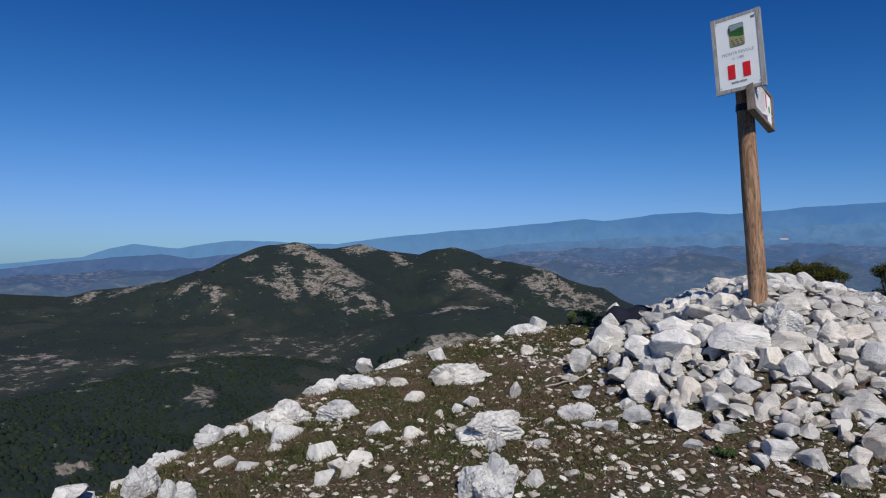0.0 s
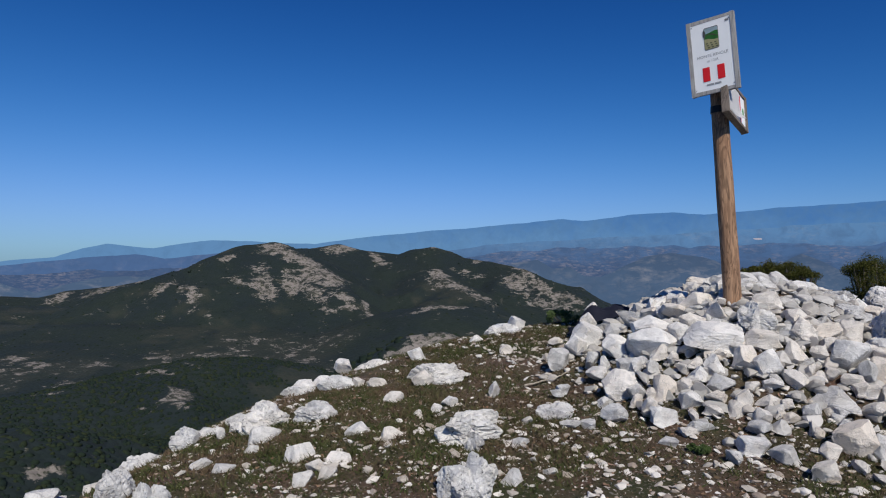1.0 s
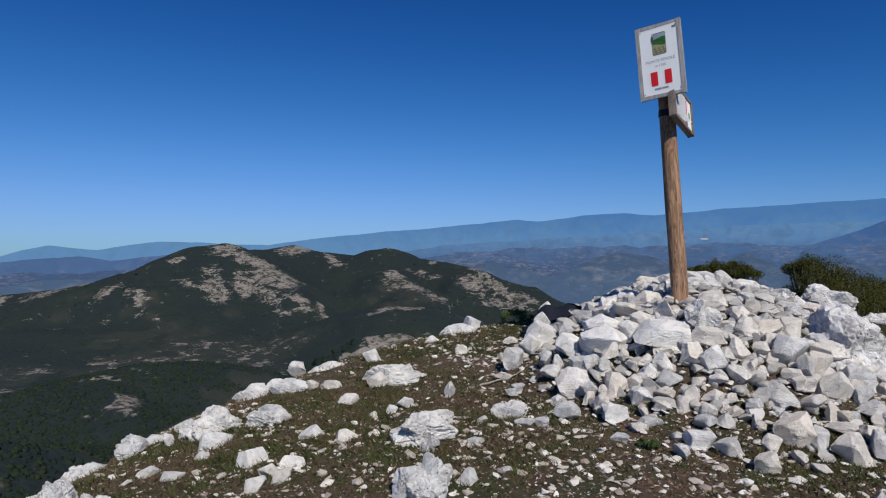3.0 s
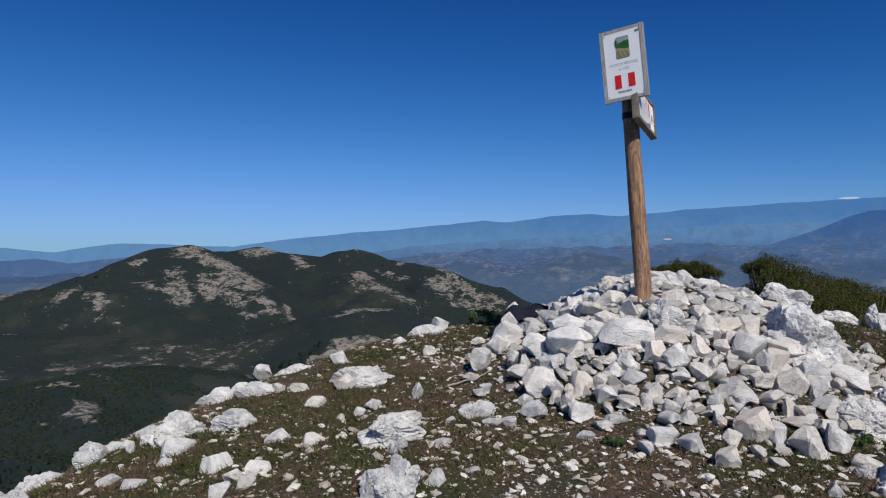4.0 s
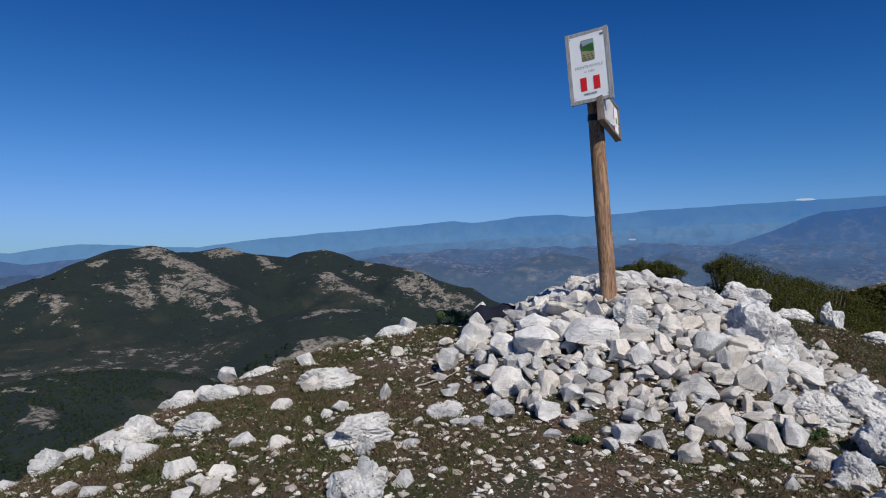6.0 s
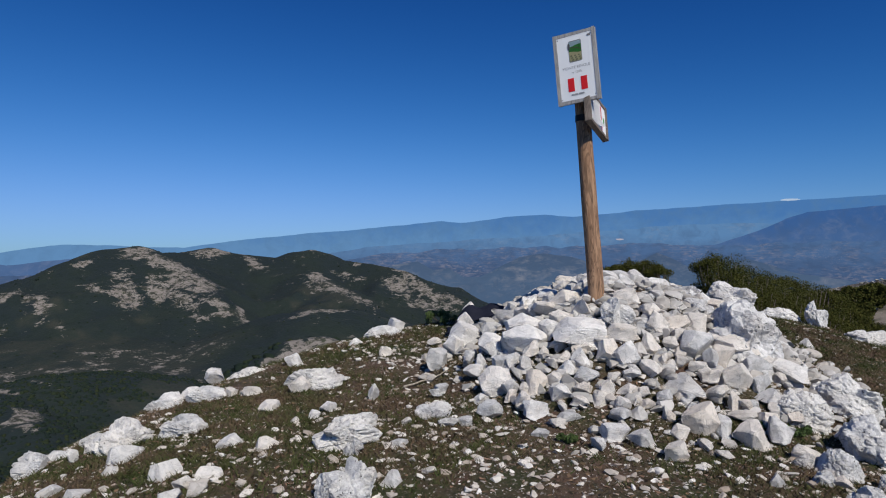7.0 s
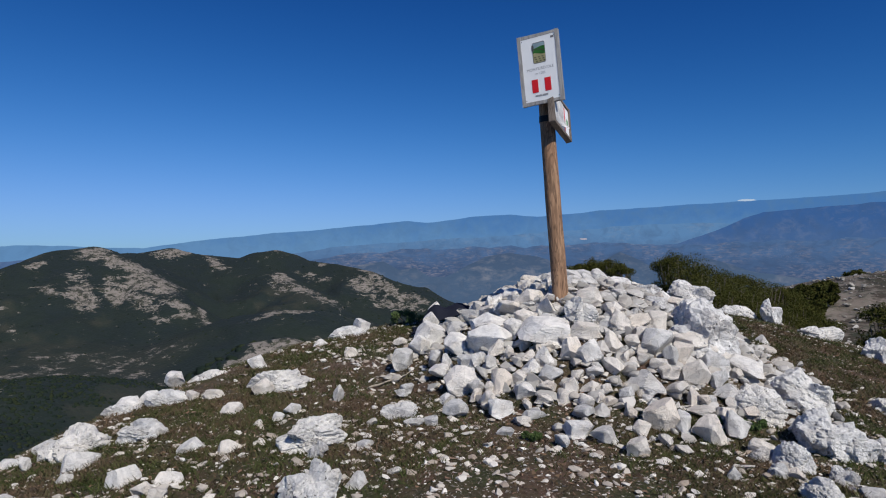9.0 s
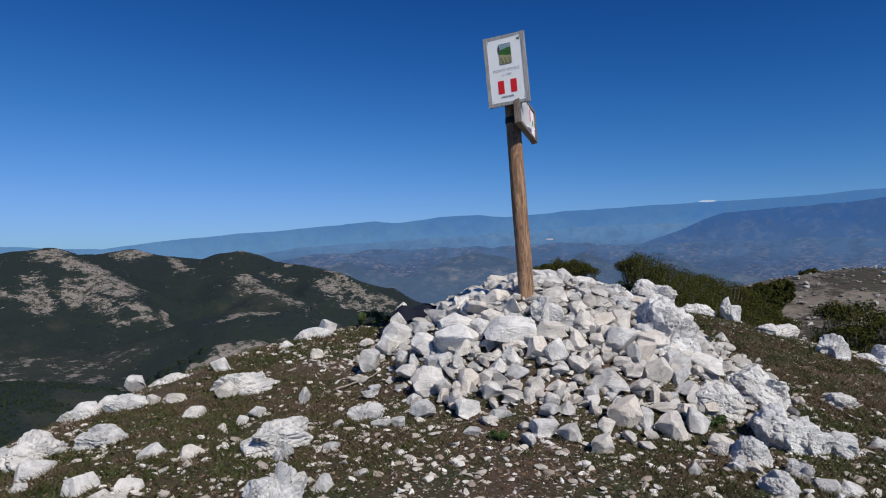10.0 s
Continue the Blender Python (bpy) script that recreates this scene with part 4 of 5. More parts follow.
crag("w", -1.68, 4.99, 0.27, 0.28, 0.22, 0.17, 18)
crag("w", -1.53, 5.68, 0.25, 0.39, 0.31, 0.24, 15)
crag("w", -0.36, 6.82, 0.47, 0.44, 0.35, 0.27, 3)
crag("w", -0.42, 3.69, 0.36, 0.35, 0.28, 0.23, 6)
crag("w", -0.34, 2.89, 0.32, 0.26, 0.21, 0.23, 6)
crag("g", 0.11, 4.11, 0.34, 0.25, 0.20, 0.15, -1)
crag("w", -0.82, 5.05, 0.36, 0.41, 0.33, 0.25, 9)
crag("w", -2.66, 3.11, -0.06, 0.19, 0.15, 0.12, 40)
crag("g", -0.36, 3.47, 0.32, 0.09, 0.08, 0.12, 5)


def fill_cairn():
    """Smaller stones between the large ones, and over the back of the heap."""
    rng = random.Random(5)
    made = 0
    while made < 178:
        x, y = rng.uniform(-0.1, 3.6), rng.uniform(3.4, 7.6)
        if rng.random() > float(mound(np.array(x), np.array(y))) * 2.0 or over_edge(np.array(x), np.array(y)) > 0.2 or math.hypot(x - 0.57, y - 6.2) < 0.5:
            continue
        back = y > 5.2
        s = rng.uniform(0.07, 0.13) if not back else rng.uniform(0.1, 0.24)
        set_stone(rng.choice(BLOCKS[rng.choice("wbgg")]), x, y, land_at(x, y) + (0.02 if not back else 0.15 * s), s * rng.uniform(0.9, 1.4), s * rng.uniform(0.8, 1.2), s * rng.uniform(0.6, 0.9),
                  rng.uniform(0, 360), rng.uniform(-25, 25), rng.uniform(-25, 25), cairn)
        made += 1


fill_cairn()


def scatter(name, places, seed, material, level=1, cuts=7, flat=0.75, shade=False):
    """Many small stones joined in one mesh: places are x, y, z, size."""
    rng = np.random.default_rng(seed)
    kinds = []
    for k in range(10):
        v, f = ICO[level]
        v = v * 1.5
        for c in range(cuts):
            n = rng.normal(size=3)
            n /= np.linalg.norm(n)
            v = v - np.maximum(v @ n - rng.uniform(0.4, 0.85), 0)[:, None] * n
        v = np.where(np.linalg.norm(v, axis=1)[:, None] > 1.2, v * (1.2 / np.linalg.norm(v, axis=1))[:, None], v)
        kinds.append(v)
    f = ICO[level][1]
    vs, fs, count = [], [], 0
    for x, y, z, s in places:
        a = rng.uniform(0, 2 * math.pi)
        v = kinds[rng.integers(10)] * np.array([rng.uniform(0.8, 1.4), rng.uniform(0.7, 1.1), rng.uniform(0.5, 0.9) * flat]) * s * 0.5
        t = rng.uniform(-0.5, 0.5)
        c, sn, ct, st = math.cos(a), math.sin(a), math.cos(t), math.sin(t)
        v = v @ np.array([[ct, 0, st], [0, 1, 0], [-st, 0, ct]]) @ np.array([[c, sn, 0], [-sn, c, 0], [0, 0, 1]])
        vs.append(v + (x, y, z)), fs.append(f + count)
        count += len(v)
    return mesh_of(name, np.concatenate(vs), np.concatenate(fs), material, shade)


def rubble():
    rng = np.random.default_rng(8)
    x, y = rng.uniform(-0.4, 4.2, 9000), rng.uniform(3.0, 8.6, 9000)
    h = mound(x, y)
    keep = (rng.random(9000) < h * 3.0 + 0.08 * (h > 0)) & (over_edge(x, y) < 0.35) & (np.hypot(x - 0.57, y - 6.2) > 0.45)
    x, y = x[keep], y[keep]
    s = (0.03 + 0.10 * rng.random(len(x)) ** 1.5) * np.where(y > 5.6, 1.4, 1)
    ob = new("rubble", scatter("rubble", np.stack([x, y, land(x, y) + 0.22 * s, s], 1), 9, RUBBLE, 2, 8, 0.9))
    ob.parent, ob.location = cairn, -cairn.location
    tagged(ob, "small broken limestone pieces between the blocks", kind="stuff")


rubble()


def pebbles():
    rng = np.random.default_rng(18)
    n = 90000
    x, y = rng.uniform(-6, 9, n), rng.uniform(-2, 9, n)
    fade = 1 - smooth(np.hypot(x - 1.5, y - 5.0), 4.6, 7.0)
    thick = 0.22 + 0.7 * smooth(fbm(x, y, 1.1, 3, 81), 0.0, 0.4) + 0.5 * smooth(x + 0.35 * y, 0.9, 2.2) - 0.8 * smooth(x, 2.9, 4.0) + 0.9 * np.exp(-((x - 1.5) / 1.3) ** 2 - ((y - 3.6) / 0.8) ** 2)
    keep = (rng.random(n) < thick * 0.85 * fade) & (over_edge(x, y) < 0.4)
    x, y = x[keep], y[keep]
    s = 0.008 + 0.060 * rng.random(len(x)) ** 4.5
    ob = new("gravel", scatter("gravel", np.stack([x, y, land(x, y) + 0.12 * s, s], 1), 19, GRAVEL, 1, 6, 0.6))
    tagged(ob, "pale limestone chips strewn over the turf", "gravel", kind="stuff")


pebbles()


def litter():
    """Flakes of stone, dead leaves and stems on the soil."""
    rng = np.random.default_rng(48)
    n = 70000
    x, y = rng.uniform(-3.4, 6, n), rng.uniform(2.2, 8, n)
    keep = (over_edge(x, y) < 0.2) & (mound(x, y) < 0.2) & (rng.random(n) < 1.15 - 0.09 * y + 0.5 * fbm(x, y, 0.7, 3, 84))
    x, y = x[keep], y[keep]
    n = len(x)
    c = np.stack([x, y, land(x, y) + 0.003], 1)[:, None, :]
    s = (0.003 + 0.011 * rng.random(n) ** 3)[:, None, None]
    corner = rng.normal(size=(n, 4, 3)) * np.array([1.0, 1.0, 0.45]) * s
    v = (c + corner).reshape(-1, 3)
    k = np.arange(n)[:, None, None] * 4
    f = (k + np.array([[0, 1, 2], [0, 3, 1], [1, 3, 2], [2, 3, 0]])[None]).reshape(-1, 3)
    ob = new("litter", mesh_of("litter", v, f, LITTER, False))
    tagged(ob, "stone flakes and dead brown leaves on bare soil", "litter", kind="stuff")


litter()


def grass():
    """Short grazed turf: single blades in tufts."""
    rng = np.random.default_rng(28)
    n = 110000
    x, y = rng.uniform(-6, 9, n), rng.uniform(-2, 9, n)
    fade = 1 - smooth(np.hypot(x - 1.5, y - 5.0), 6.0, 9.0)
    keep = (rng.random(n) < (0.5 + 1.2 * fbm(x, y, 0.9, 3, 91)) * fade) & (over_edge(x, y) < 0.5) & (mound(x, y) < 0.12)
    x, y = np.repeat(x[keep], 12), np.repeat(y[keep], 12)
    x, y = x + rng.normal(0, 0.035, len(x)), y + rng.normal(0, 0.035, len(y))
    z = land(x, y) - 0.004
    a, h = rng.uniform(0, 2 * math.pi, len(x)), rng.uniform(0.010, 0.04, len(x))
    w, lean = rng.uniform(0.003, 0.0055, len(x)), rng.uniform(0.5, 1.6, len(x)) * h
    b = rng.uniform(0, 2 * math.pi, len(x))
    left = np.stack([x - w * np.cos(a), y - w * np.sin(a), z], 1)
    right = np.stack([x + w * np.cos(a), y + w * np.sin(a), z], 1)
    tip = np.stack([x + lean * np.cos(b), y + lean * np.sin(b), z + h], 1)
    v = np.stack([left, right, tip], 1).reshape(-1, 3)
    ob = new("grass", mesh_of("grass", v, np.arange(len(v)).reshape(-1, 3), GRASS, False))
    tagged(ob, "short dry mountain grass in thin tufts", "grass", kind="stuff")


grass()

# ---- the signpost ----


def box(bm, centre, half, axes, bevel=0.0):
    """A box by its centre, half sizes and three axes."""
    made = bmesh.ops.create_cube(bm, size=2.0)["verts"]
    for v in made:
        v.co = Vector(centre) + sum((axes[k] * (v.co[k] * half[k]) for k in range(3)), Vector())
    if bevel:
        edges = list({e for v in made for e in v.link_edges})
        bmesh.ops.bevel(bm, geom=edges, offset=bevel, segments=2, affect="EDGES")
    bmesh.ops.recalc_face_normals(bm, faces=bm.faces[:])


def slab(name, centre, half, axes, material, parent, bevel=0.0, label=""):
    bm = bmesh.new()
    box(bm, centre, half, axes, bevel)
    return part(name, bm, material, parent, label)


def lettering(name, text, size, place, u, v, n, parent, colour):
    cu = bpy.data.curves.new(name, "FONT")
    cu.body, cu.size, cu.align_x, cu.align_y, cu.extrude = text, size, "CENTER", "CENTER", 0.0004
    tmp = bpy.data.objects.new(name, cu)
    scene.collection.objects.link(tmp)
    bpy.context.view_layer.update()
    me = bpy.data.meshes.new_from_object(tmp.evaluated_get(bpy.context.evaluated_depsgraph_get()))
    bpy.data.objects.remove(tmp)
    me.materials.clear()
    me.materials.append(colour)
    m = Matrix((u, v, n)).transposed().to_4x4()
    me.transform(Matrix.Translation(place) @ m)
    return part(name, me, colour, parent)


def signpost():
    foot, head = Vector((1.452, 5.0, 0.80)), Vector((1.306, 5.0, 2.80))
    post = tagged(new("signpost"), "leaning round wooden post with two framed trail signs", "signpost")
    bm = bmesh.new()
    rings, seg = 40, 28
    loops = []
    for k in range(rings + 1):
        t = k / rings
        c = foot.lerp(head, t)
        r = 0.067 - 0.008 * t
        loop = []
        for j in range(seg):
            a = 2 * math.pi * j / seg
            q = r * (1 + 0.05 * noise.noise(Vector((math.cos(a), math.sin(a), t * 5))) + 0.015 * noise.noise(Vector((9 * math.cos(a), 9 * math.sin(a), t * 3))))
            # a long drying crack down the side that faces the turf
            q -= 0.008 * math.exp(-((a - 4.55 - 0.12 * math.sin(t * 9)) / 0.09) ** 2)
            loop.append(bm.verts.new(c + Vector((q * math.cos(a), q * math.sin(a), 0))))
        loops.append(loop)
    for lo, hi in zip(loops, loops[1:]):
        for j in range(seg):
            bm.faces.new((lo[j], lo[(j + 1) % seg], hi[(j + 1) % seg], hi[j])).smooth = True
    bm.faces.new(loops[-1])
    part("pole", bm, WOOD, post, "round brown wooden pole with a drying crack")

    # the upper sign, turned towards the left of the path
    flat, up = Vector((math.cos(radians(31)), -math.sin(radians(31)), 0.0)), Vector((0, 0, 1))
    askew = radians(5.3)
    u, v = flat * math.cos(askew) + up * math.sin(askew), up * math.cos(askew) - flat * math.sin(askew)
    n = u.cross(v)
    axes = (u, v, n)
    c = Vector((1.248, 4.885, EYE + 1.464))
    W, H, B, T = 0.339, 0.568, 0.026, 0.014
    board = slab("sign_board", c, (W / 2 - 0.004, H / 2 - 0.004, 0.0105), axes, PANEL, post, 0.0, "white printed panel in a grey wooden frame")
    for k in (-1, 1):
        slab("frame_side", c + u * (k * (W - B) / 2), (B / 2, H / 2, T), axes, GREYWOOD, board, 0.002, "grey weathered wooden batten")
        slab("frame_end", c + v * (k * (H - B) / 2), (W / 2 - B + 0.001, B / 2, T - 0.002), axes, GREYWOOD, board, 0.002, "grey weathered wooden batten")
    w, h = W - 2 * B, H - 2 * B

    def at(a, b, lift=0.0075):
        """A place on the panel: across from its left and down from its top, in parts of one."""
        return c + u * ((a - 0.5) * w) + v * ((0.5 - b) * h) + n * (lift + 0.0045)

    def patch(name, a0, a1, b0, b1, colour, up=0.0075):
        slab(name, at((a0 + a1) / 2, (b0 + b1) / 2, up), ((a1 - a0) * w / 2, (b1 - b0) * h / 2, 0.0008), axes, colour, board)

    def shape(name, outline, colour, lift):
        """A flat printed shape by its outline on the panel."""
        bm = bmesh.new()
        bm.faces.new([bm.verts.new(at(a, b, lift)) for a, b in outline])
        bmesh.ops.solidify(bm, geom=bm.faces[:], thickness=0.0006)
        part(name, bm, colour, board)

    def hills(b, sway, n=12):
        """A rolling line across the emblem."""
        return [(0.335 + 0.345 * k / n, b + sway * math.sin(1.2 + 4.2 * k / n)) for k in range(n + 1)]

    shape("emblem", [(0.33, 0.10), (0.36, 0.085), (0.67, 0.085), (0.69, 0.105), (0.69, 0.40), (0.66, 0.415), (0.35, 0.415), (0.325, 0.395)], INK_PALE, 0.0072)
    shape("emblem_sky", [(0.345, 0.11), (0.365, 0.097), (0.665, 0.097), (0.678, 0.112)] + hills(0.165, 0.012)[::-1], INK_SKY, 0.0080)
    shape("emblem_hill", hills(0.165, 0.012) + hills(0.265, -0.014)[::-1], INK_GREEN, 0.0082)
    shape("emblem_hill", [(0.335, 0.215), (0.42, 0.185), (0.55, 0.19), (0.68, 0.235), (0.68, 0.245), (0.53, 0.205), (0.42, 0.20)], INK_OLIVE, 0.0090)
    shape("emblem_field", hills(0.265, -0.014) + [(0.678, 0.39), (0.655, 0.402), (0.355, 0.402), (0.34, 0.388)], INK_CREAM, 0.0082)
    shape("emblem_tower", [(0.315, 0.13), (0.345, 0.115), (0.375, 0.15), (0.365, 0.215), (0.34, 0.24), (0.31, 0.20)], INK, 0.0092)
    for k in range(9):
        a, b = 0.37 + 0.105 * (k % 3) + 0.02 * (k // 3), 0.312 + 0.032 * (k // 3)
        patch("emblem_bar", a, a + 0.05, b, b + 0.014, INK_OLIVE, 0.0092)
    lettering("title", "MONTE REVOLE", 0.0305, at(0.5, 0.50, 0.0066), u, v, n, board, INK_PALE)
    lettering("height_text", "m 1285", 0.027, at(0.5, 0.575, 0.0066), u, v, n, board, INK_PALE)
    patch("red_mark", 0.23, 0.405, 0.66, 0.865, INK_RED)
    patch("red_mark", 0.595, 0.77, 0.66, 0.865, INK_RED)
    patch("small_print", 0.30, 0.48, 0.905, 0.93, INK_PALE)
    patch("small_print", 0.50, 0.66, 0.905, 0.93, INK_PALE)
    patch("torn_corner", 0.87, 0.96, 0.035, 0.065, INK)
    for a, b in ((0.035, 0.03), (0.965, 0.03), (0.035, 0.97), (0.965, 0.97)):
        patch("screw", a - 0.012, a + 0.012, b - 0.008, b + 0.008, STEEL, 0.008)

    # the lower sign, tipped over and facing away to the right
    wv, hv = Vector((0.229, 0.300, -0.114)), Vector((-0.006, -0.095, -0.292))
    u2 = wv.normalized()
    d2 = (hv - u2 * hv.dot(u2)).normalized()
    n2 = -u2.cross(d2)
    c2 = Vector((1.330, 4.85, EYE + 1.312)) + wv / 2 + hv / 2
    ax2 = (u2, -d2, n2)
    W2, H2 = wv.length, hv.length
    low = slab("lower_sign", c2 - n2 * 0.012, (W2 / 2 - 0.003, H2 / 2 - 0.003, 0.006), ax2, PANEL, post, 0.0, "small tipped panel with peeling white paper")
    for k in (-1, 1):
        slab("frame_side", c2 - n2 * 0.02 + u2 * (k * (W2 - B) / 2), (B / 2, H2 / 2, 0.026), ax2, DARKWOOD, low, 0.002, "dark weathered wooden batten")
        slab("frame_end", c2 - n2 * 0.02 + d2 * (k * (H2 - B) / 2), (W2 / 2 - B + 0.001, B / 2, 0.024), ax2, DARKWOOD, low, 0.002, "dark weathered wooden batten")
    q = c2 - n2 * 0.004
    slab("red_mark", q + u2 * 0.075 + d2 * 0.0, (0.007, 0.11, 0.0008), ax2, INK_RED, low)
    slab("green_mark", q + u2 * 0.13 + d2 * 0.0, (0.012, 0.026, 0.0008), ax2, INK_GREEN, low)
    # the loose paper, curled away at its lower corner
    bm = bmesh.new()
    g = 12
    grid = [[bm.verts.new(q + u2 * (-0.165 + 0.22 * i / g) + d2 * (-0.14 + 0.25 * j / g) + n2 * (0.003 + 0.22 * max(0, (i + j) / g - 1.55) ** 2)) for i in range(g + 1)] for j in range(g + 1)]
    for j in range(g):
        for i in range(g):
            bm.faces.new((grid[j][i], grid[j][i + 1], grid[j + 1][i + 1], grid[j + 1][i])).smooth = True
    bmesh.ops.solidify(bm, geom=bm.faces[:], thickness=0.001)
    part("paper", bm, PAPER, low, "loose curling white paper sheet")
    # a black strap round the pole under the signs
    bm = bmesh.new()
    s = foot.lerp(head, (EYE + 1.08 - foot.z) / (head.z - foot.z))
    ring = bmesh.ops.create_cone(bm, cap_ends=True, segments=24, radius1=0.0645, radius2=0.0645, depth=0.05)
    bmesh.ops.translate(bm, verts=bm.verts[:], vec=s)
    part("strap", bm, BLACK, post, "black strap round the pole")
    return post


signpost()

# ---- trees and shrubs behind the summit ----


def limb(bm, a, b, r0, r1, seg=7):
    d = (b - a)
    side = d.orthogonal().normalized()
    other = d.cross(side).normalized()
    rings = []
    for p, r in ((a, r0), (a.lerp(b, 0.5) + side * d.length * 0.05, (r0 + r1) / 2), (b, r1)):
        rings.append([bm.verts.new(p + (side * math.cos(2 * math.pi * k / seg) + other * math.sin(2 * math.pi * k / seg)) * r) for k in range(seg)])
    for lo, hi in zip(rings, rings[1:]):
        for k in range(seg):
            bm.faces.new((lo[k], lo[(k + 1) % seg], hi[(k + 1) % seg], hi[k])).smooth = True
    bm.faces.new(rings[-1])


def leaves(rng, centres, radii, count, size):
    """Leaves in clumps: small folded blades round each centre."""
    k = rng.choice(len(centres), size=count, p=radii ** 2 / np.sum(radii ** 2))
    d = rng.normal(size=(count, 3))
    d /= np.linalg.norm(d, axis=1)[:, None]
    p = centres[k] + d * radii[k][:, None] * (rng.random(count) ** 0.45)[:, None] * np.array([1, 1, 0.85])
    a, b = rng.normal(size=(count, 3)), rng.normal(size=(count, 3))
    a /= np.linalg.norm(a, axis=1)[:, None]
    b -= a * (a * b).sum(1)[:, None]
    b /= np.linalg.norm(b, axis=1)[:, None]
    s = size * rng.uniform(0.6, 1.3, count)[:, None]
    v = np.stack([p - a * s, p + b * s * 0.75, p + a * s], 1).reshape(-1, 3)
    return v, np.arange(len(v)).reshape(-1, 3)


def tree(x, y, top, width):
    """A low wind-cut beech, seen from its crown down."""
    rng = np.random.default_rng(int(x * 100) + int(y * 1000))
    width *= 1.35
    base = land_at(x, y) - 0.1
    far = math.hypot(x, y)
    high = max(width * 1.1, min(top - base, width * 2.2))
    base = max(base, top - 6.0) if top - base < 9 else top - 4.5
    ob = tagged(new("tree"), "low dark green bushy beech tree behind the summit", "tree", "scrubby beech trees")
    ob.location = (x, y, base)
    tall = top - base
    n = 70
    hub = np.array([0, 0, tall - 0.55 * high])
    d = rng.normal(size=(n, 3))
    d /= np.linalg.norm(d, axis=1)[:, None]
    centres = hub + d * np.array([0.36 * width, 0.36 * width, 0.38 * high]) * rng.uniform(0.55, 1.05, n)[:, None]
    radii = rng.uniform(0.09, 0.19, n) * width
    for k in range(16):
        q = 0.38 * width * (k / 15) ** 0.6
        centres[k] = (q * math.cos(k * 2.4), q * math.sin(k * 2.4), tall - radii[k] * 0.8 - rng.uniform(0.0, 0.07) * high - 0.9 * q * q / width)
    centres[:, 2] = np.minimum(centres[:, 2], tall - radii * 0.8)
    twigs = 60
    d = rng.normal(size=(twigs, 3)) * np.array([1, 1, 0.7]) + np.array([0, 0, 0.5])
    d /= np.linalg.norm(d, axis=1)[:, None]
    centres = np.concatenate([centres, hub + d * np.array([0.46 * width, 0.46 * width, 0.50 * high]) * rng.uniform(0.80, 1.06, twigs)[:, None]])
    radii = np.concatenate([radii, rng.uniform(0.045, 0.09, twigs) * width])
    bm = bmesh.new()
    limb(bm, Vector((0, 0, -0.3)), Vector((0.02, 0.03, max(tall - 0.75 * high, 0.2))), 0.05 * width + 0.02, 0.035 * width + 0.01, 10)
    trunk = part("trunk", bm, BARK, ob, "grey bark trunk")
    bm = bmesh.new()
    for c in centres[:14]:
        limb(bm, Vector((0.02, 0.03, max(tall - 0.8 * high, 0.1))), Vector(c), 0.025 * width + 0.006, 0.006)
    part("limbs", bm, BARK, trunk)
    count = 21000 if far < 20 else 7000
    size = max(0.013, 0.00120 * far if far < 20 else 0.0022 * far)
    v, f = leaves(rng, centres, radii, count, size)
    part("crown", mesh_of("crown", v, f, LEAF, False), LEAF, ob, "dense small dark green leaves")
    return ob


# a belt of scrub that sinks away behind the summit: heading, distance, height of the crown's top in degrees, breadth
BELT = (
    (17.6, 11.5, -0.95, 0.40), (18.8, 11.7, -0.55, 0.50), (20.1, 11.5, -0.6, 0.50), (21.2, 11.3, -1.0, 0.40),
    (26.0, 11.4, 0.35, 0.85), (25.2, 11.2, -0.3, 0.50), (26.7, 11.0, -0.6, 0.75), (27.9, 11.2, -1.0, 0.80), (27.5, 10.2, -2.1, 0.65),
    (29.3, 12.6, -1.4, 0.80), (30.9, 13.5, -1.6, 0.70), (32.3, 14.3, -2.2, 0.85), (33.8, 14.8, -2.8, 0.75), (35.2, 14.8, -3.8, 0.80), (36.6, 14.4, -5.0, 0.65),
)
SLOPE = (
    (30.0, 11.0, -2.2, 0.80), (31.7, 11.6, -2.9, 0.70), (33.3, 12.0, -3.7, 0.80), (34.9, 12.2, -4.9, 0.65), (36.3, 12.0, -6.0, 0.60),
    (28.9, 10.3, -2.6, 0.75), (31.0, 10.4, -3.5, 0.75), (33.0, 10.8, -4.3, 0.75), (34.9, 11.2, -5.4, 0.65), (36.3, 11.2, -6.5, 0.55),
    (34.3, 29.0, -2.9, 1.0), (37.0, 45.0, -2.3, 0.9), (36.2, 42.0, -2.45, 1.0), (35.3, 40.0, -2.6, 1.0), (34.6, 24.0, -3.3, 0.9), (40.6, 28.5, -3.8, 1.5), (42.3, 30.0, -3.7, 1.8), (43.8, 27.0, -4.6, 1.5), (41.6, 26.0, -5.4, 1.2),
    (38.9, 60.0, -1.45, 1.6), (41.3, 64.0, -1.65, 1.9), (43.6, 60.0, -1.9, 2.2),
)
for h, d, e, broad in BELT + SLOPE:
    tree(d * math.sin(radians(h)), d * math.cos(radians(h)), EYE + d * math.tan(radians(e)), broad)

# ---- a dark jacket and a dry stick by the cairn, a low juniper ----


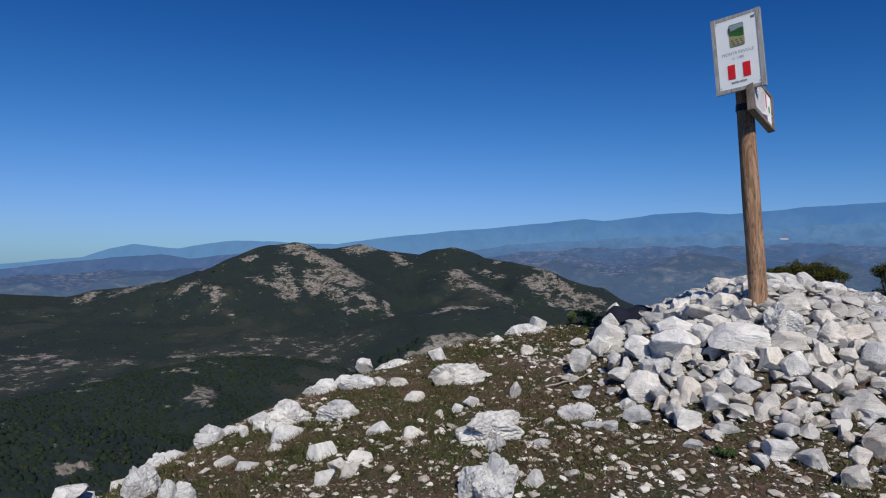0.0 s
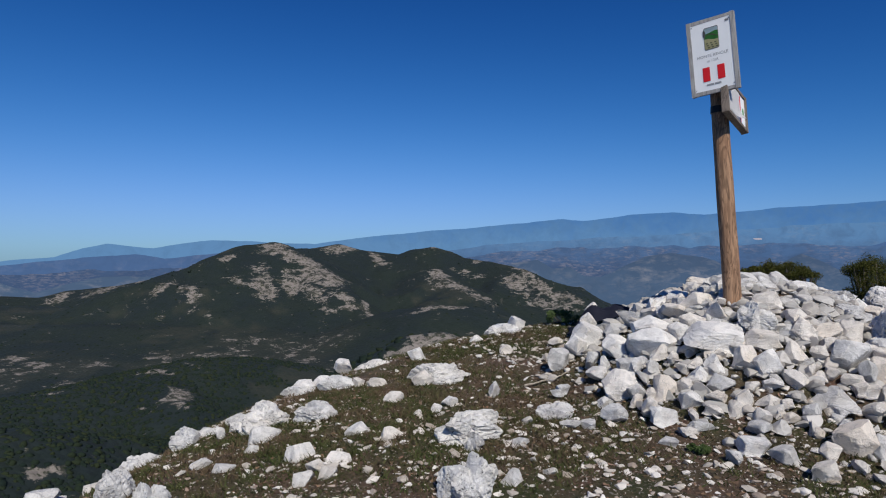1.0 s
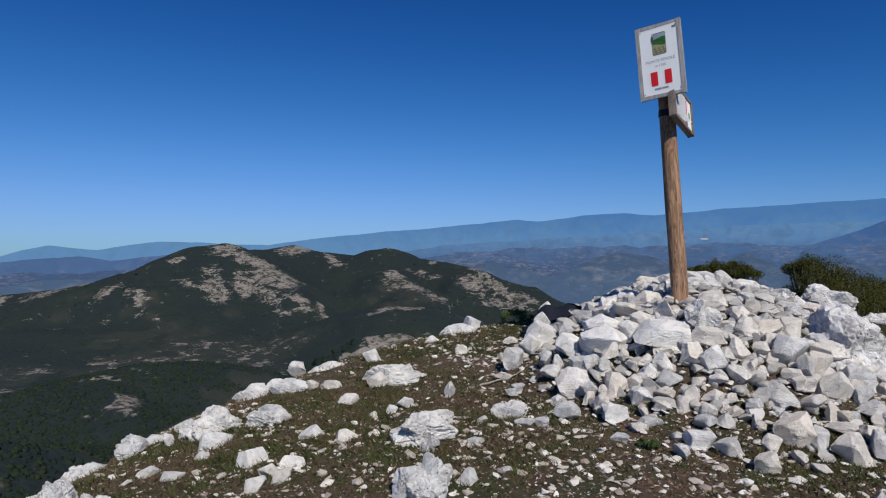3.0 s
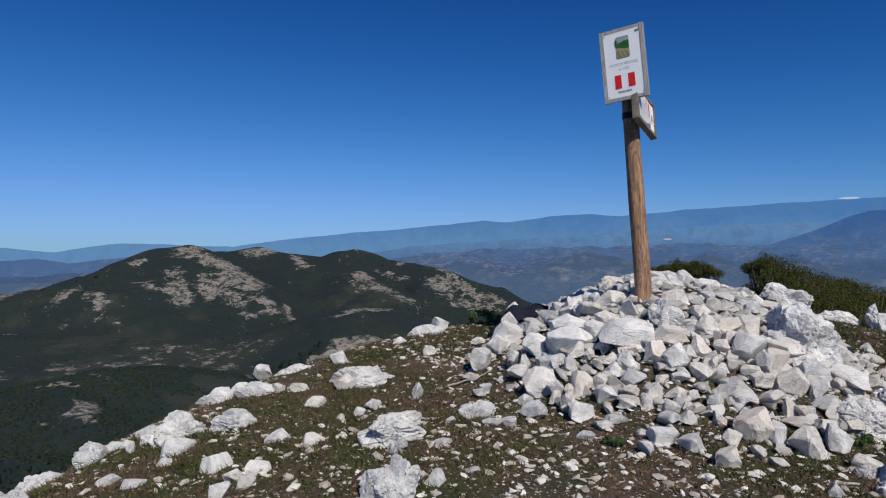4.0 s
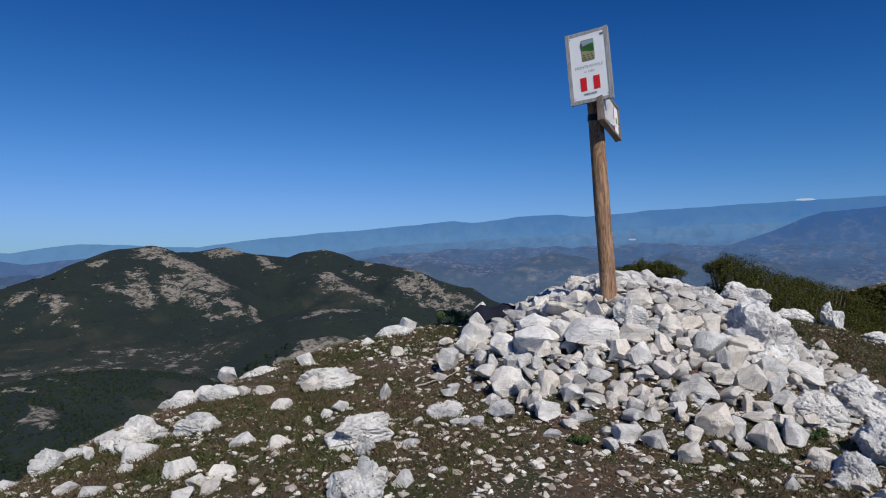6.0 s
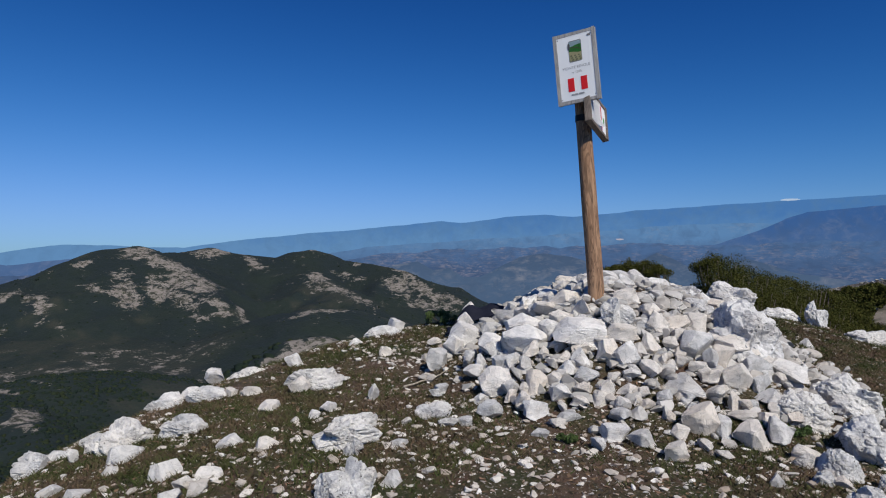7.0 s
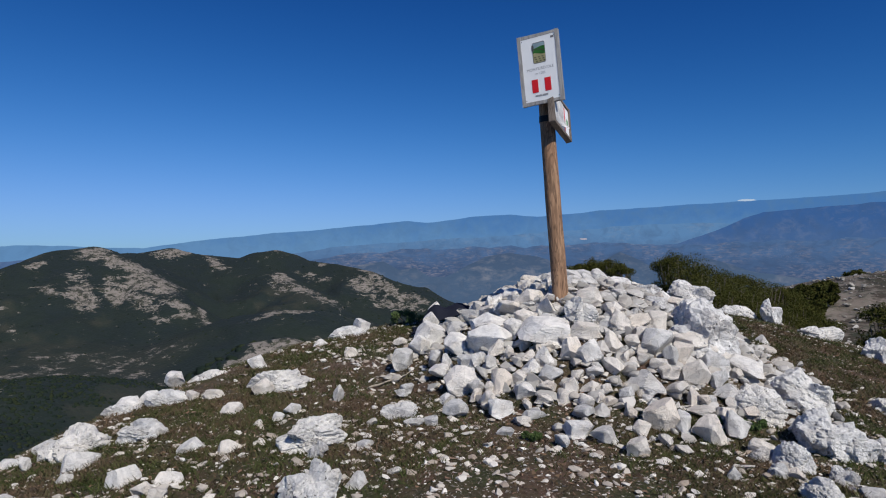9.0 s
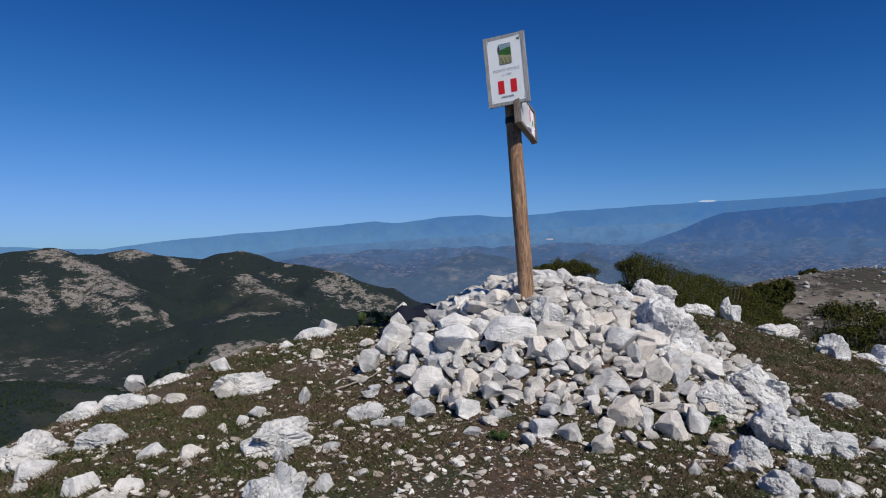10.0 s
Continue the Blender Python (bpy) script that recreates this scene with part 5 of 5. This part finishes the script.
def jacket():
    cx, cy = 0.57, 6.25
    g = 30
    verts, faces = [], []
    for j in range(g + 1):
        for i in range(g + 1):
            a, b = i / g - 0.5, j / g - 0.5
            x = cx + 0.60 * a + 0.05 * fbm(np.array(b * 3.0), np.array(0.0), 1, 2, 6)
            y = cy + 0.36 * b + 0.04 * fbm(np.array(a * 3.0), np.array(1.0), 1, 2, 7)
            hump = 0.15 * math.exp(-((a + 0.12) / 0.22) ** 2 - (b / 0.4) ** 2) + 0.10 * math.exp(-((a - 0.25) / 0.2) ** 2 - (b / 0.35) ** 2)
            fold = 0.025 * float(ridged(np.array(a * 5 + b * 2), np.array(b * 2.0), 1, 3, 12)) + 0.012 * float(fbm(np.array(a * 16), np.array(b * 9), 1, 3, 14))
            verts.append((x, y, land_at(x, y) + 0.03 + 1.35 * hump + fold))
    for j in range(g):
        for i in range(g):
            k = j * (g + 1) + i
            faces.append((k, k + 1, k + g + 2, k + g + 1))
    ob = new("jacket", mesh_of("jacket", verts, faces, CLOTH, True))
    thick = ob.modifiers.new("thick", "SOLIDIFY")
    thick.thickness = 0.012
    tagged(ob, "crumpled dark navy jacket lying on the stones", "jacket")


jacket()


def stick():
    a, b = Vector((-0.12, 4.72, 0)), Vector((0.22, 4.97, 0))
    bm = bmesh.new()
    pts = [a.lerp(b, k / 6) + Vector((0.012 * math.sin(k * 1.9), 0, 0)) for k in range(7)]
    for p in pts:
        p.z = land_at(p.x, p.y) + 0.022
    for k in range(6):
        limb(bm, pts[k], pts[k + 1], 0.0085 - 0.0007 * k, 0.0078 - 0.0007 * k, 7)
    limb(bm, pts[3], pts[3] + Vector((0.06, -0.03, 0.02)), 0.006, 0.003, 6)
    ob = part("stick", bm, DRYWOOD, None)
    tagged(ob, "dry bleached stick lying on the turf", "stick")


stick()


def juniper(x, y, w, h, seed):
    rng = np.random.default_rng(seed)
    ob = tagged(new("juniper"), "low green juniper cushion on the turf", "shrub")
    ob.location = (x, y, land_at(x, y))
    centres = np.stack([rng.uniform(-w / 2, w / 2, 14), rng.uniform(-w / 3, w / 3, 14), rng.uniform(0.2, 0.75, 14) * h], 1)
    v, f = leaves(rng, centres, np.full(14, 0.3 * h), 2600, 0.011)
    part("foliage", mesh_of("foliage", v, f, JUNIPER, False), JUNIPER, ob)
    bm = bmesh.new()
    for c in centres:
        limb(bm, Vector((0, 0, -0.02)), Vector(c), 0.006, 0.002, 5)
    part("stems", bm, BARK, ob)


juniper(0.28, 6.95, 0.42, 0.17, 3)
juniper(0.84, 3.50, 0.10, 0.05, 4)
juniper(2.62, 3.41, 0.14, 0.06, 5)
juniper(2.26, 3.61, 0.13, 0.05, 6)
juniper(1.99, 3.64, 0.10, 0.05, 7)


def knoll_stones():
    rng = np.random.default_rng(38)
    n = 30000
    x, y = rng.uniform(14, 62, n), rng.uniform(16, 66, n)
    d = np.hypot(x - 38, y - 41)
    keep = (d < 27) & (rng.random(n) < 0.5 + 0.6 * fbm(x, y, 6, 3, 36))
    x, y = x[keep], y[keep]
    s = 0.06 + 0.38 * rng.random(len(x)) ** 4.5
    ob = new("knoll_stones", scatter("knoll_stones", np.stack([x, y, land(x, y) + 0.2 * s + 0.03, s], 1), 39, KNOLL, 1, 6, 0.6))
    tagged(ob, "pale stones strewn over the next knoll of the ridge", "stones", kind="stuff")


knoll_stones()

# ---- woods on the hills across the valley ----


def far_woods():
    rng = np.random.default_rng(77)
    n = 110000
    h = np.radians(rng.uniform(-49, 20, n))
    r = np.where(rng.random(n) < 0.8, 380 + 950 * rng.random(n) ** 0.7, 1300 + 1700 * rng.random(n))
    x, y = r * np.sin(h), r * np.cos(h)
    rock, wood = cover(x, y)
    keep = rng.random(n) < wood * (1 - smooth(rock, 0.15, 0.5)) * np.where(r < 1300, 1.0, 0.35)
    x, y, r = x[keep][:20000], y[keep][:20000], r[keep][:20000]
    s = rng.uniform(4.5, 8.5, len(x))
    ob = new("far_woods", scatter("far_woods", np.stack([x, y, land(x, y) - 0.15 * s, s], 1), 78, WOODS, 1, 3, 1.2, True))
    tagged(ob, "dark green broadleaf woods covering the far slopes", "woods", kind="stuff")


far_woods()
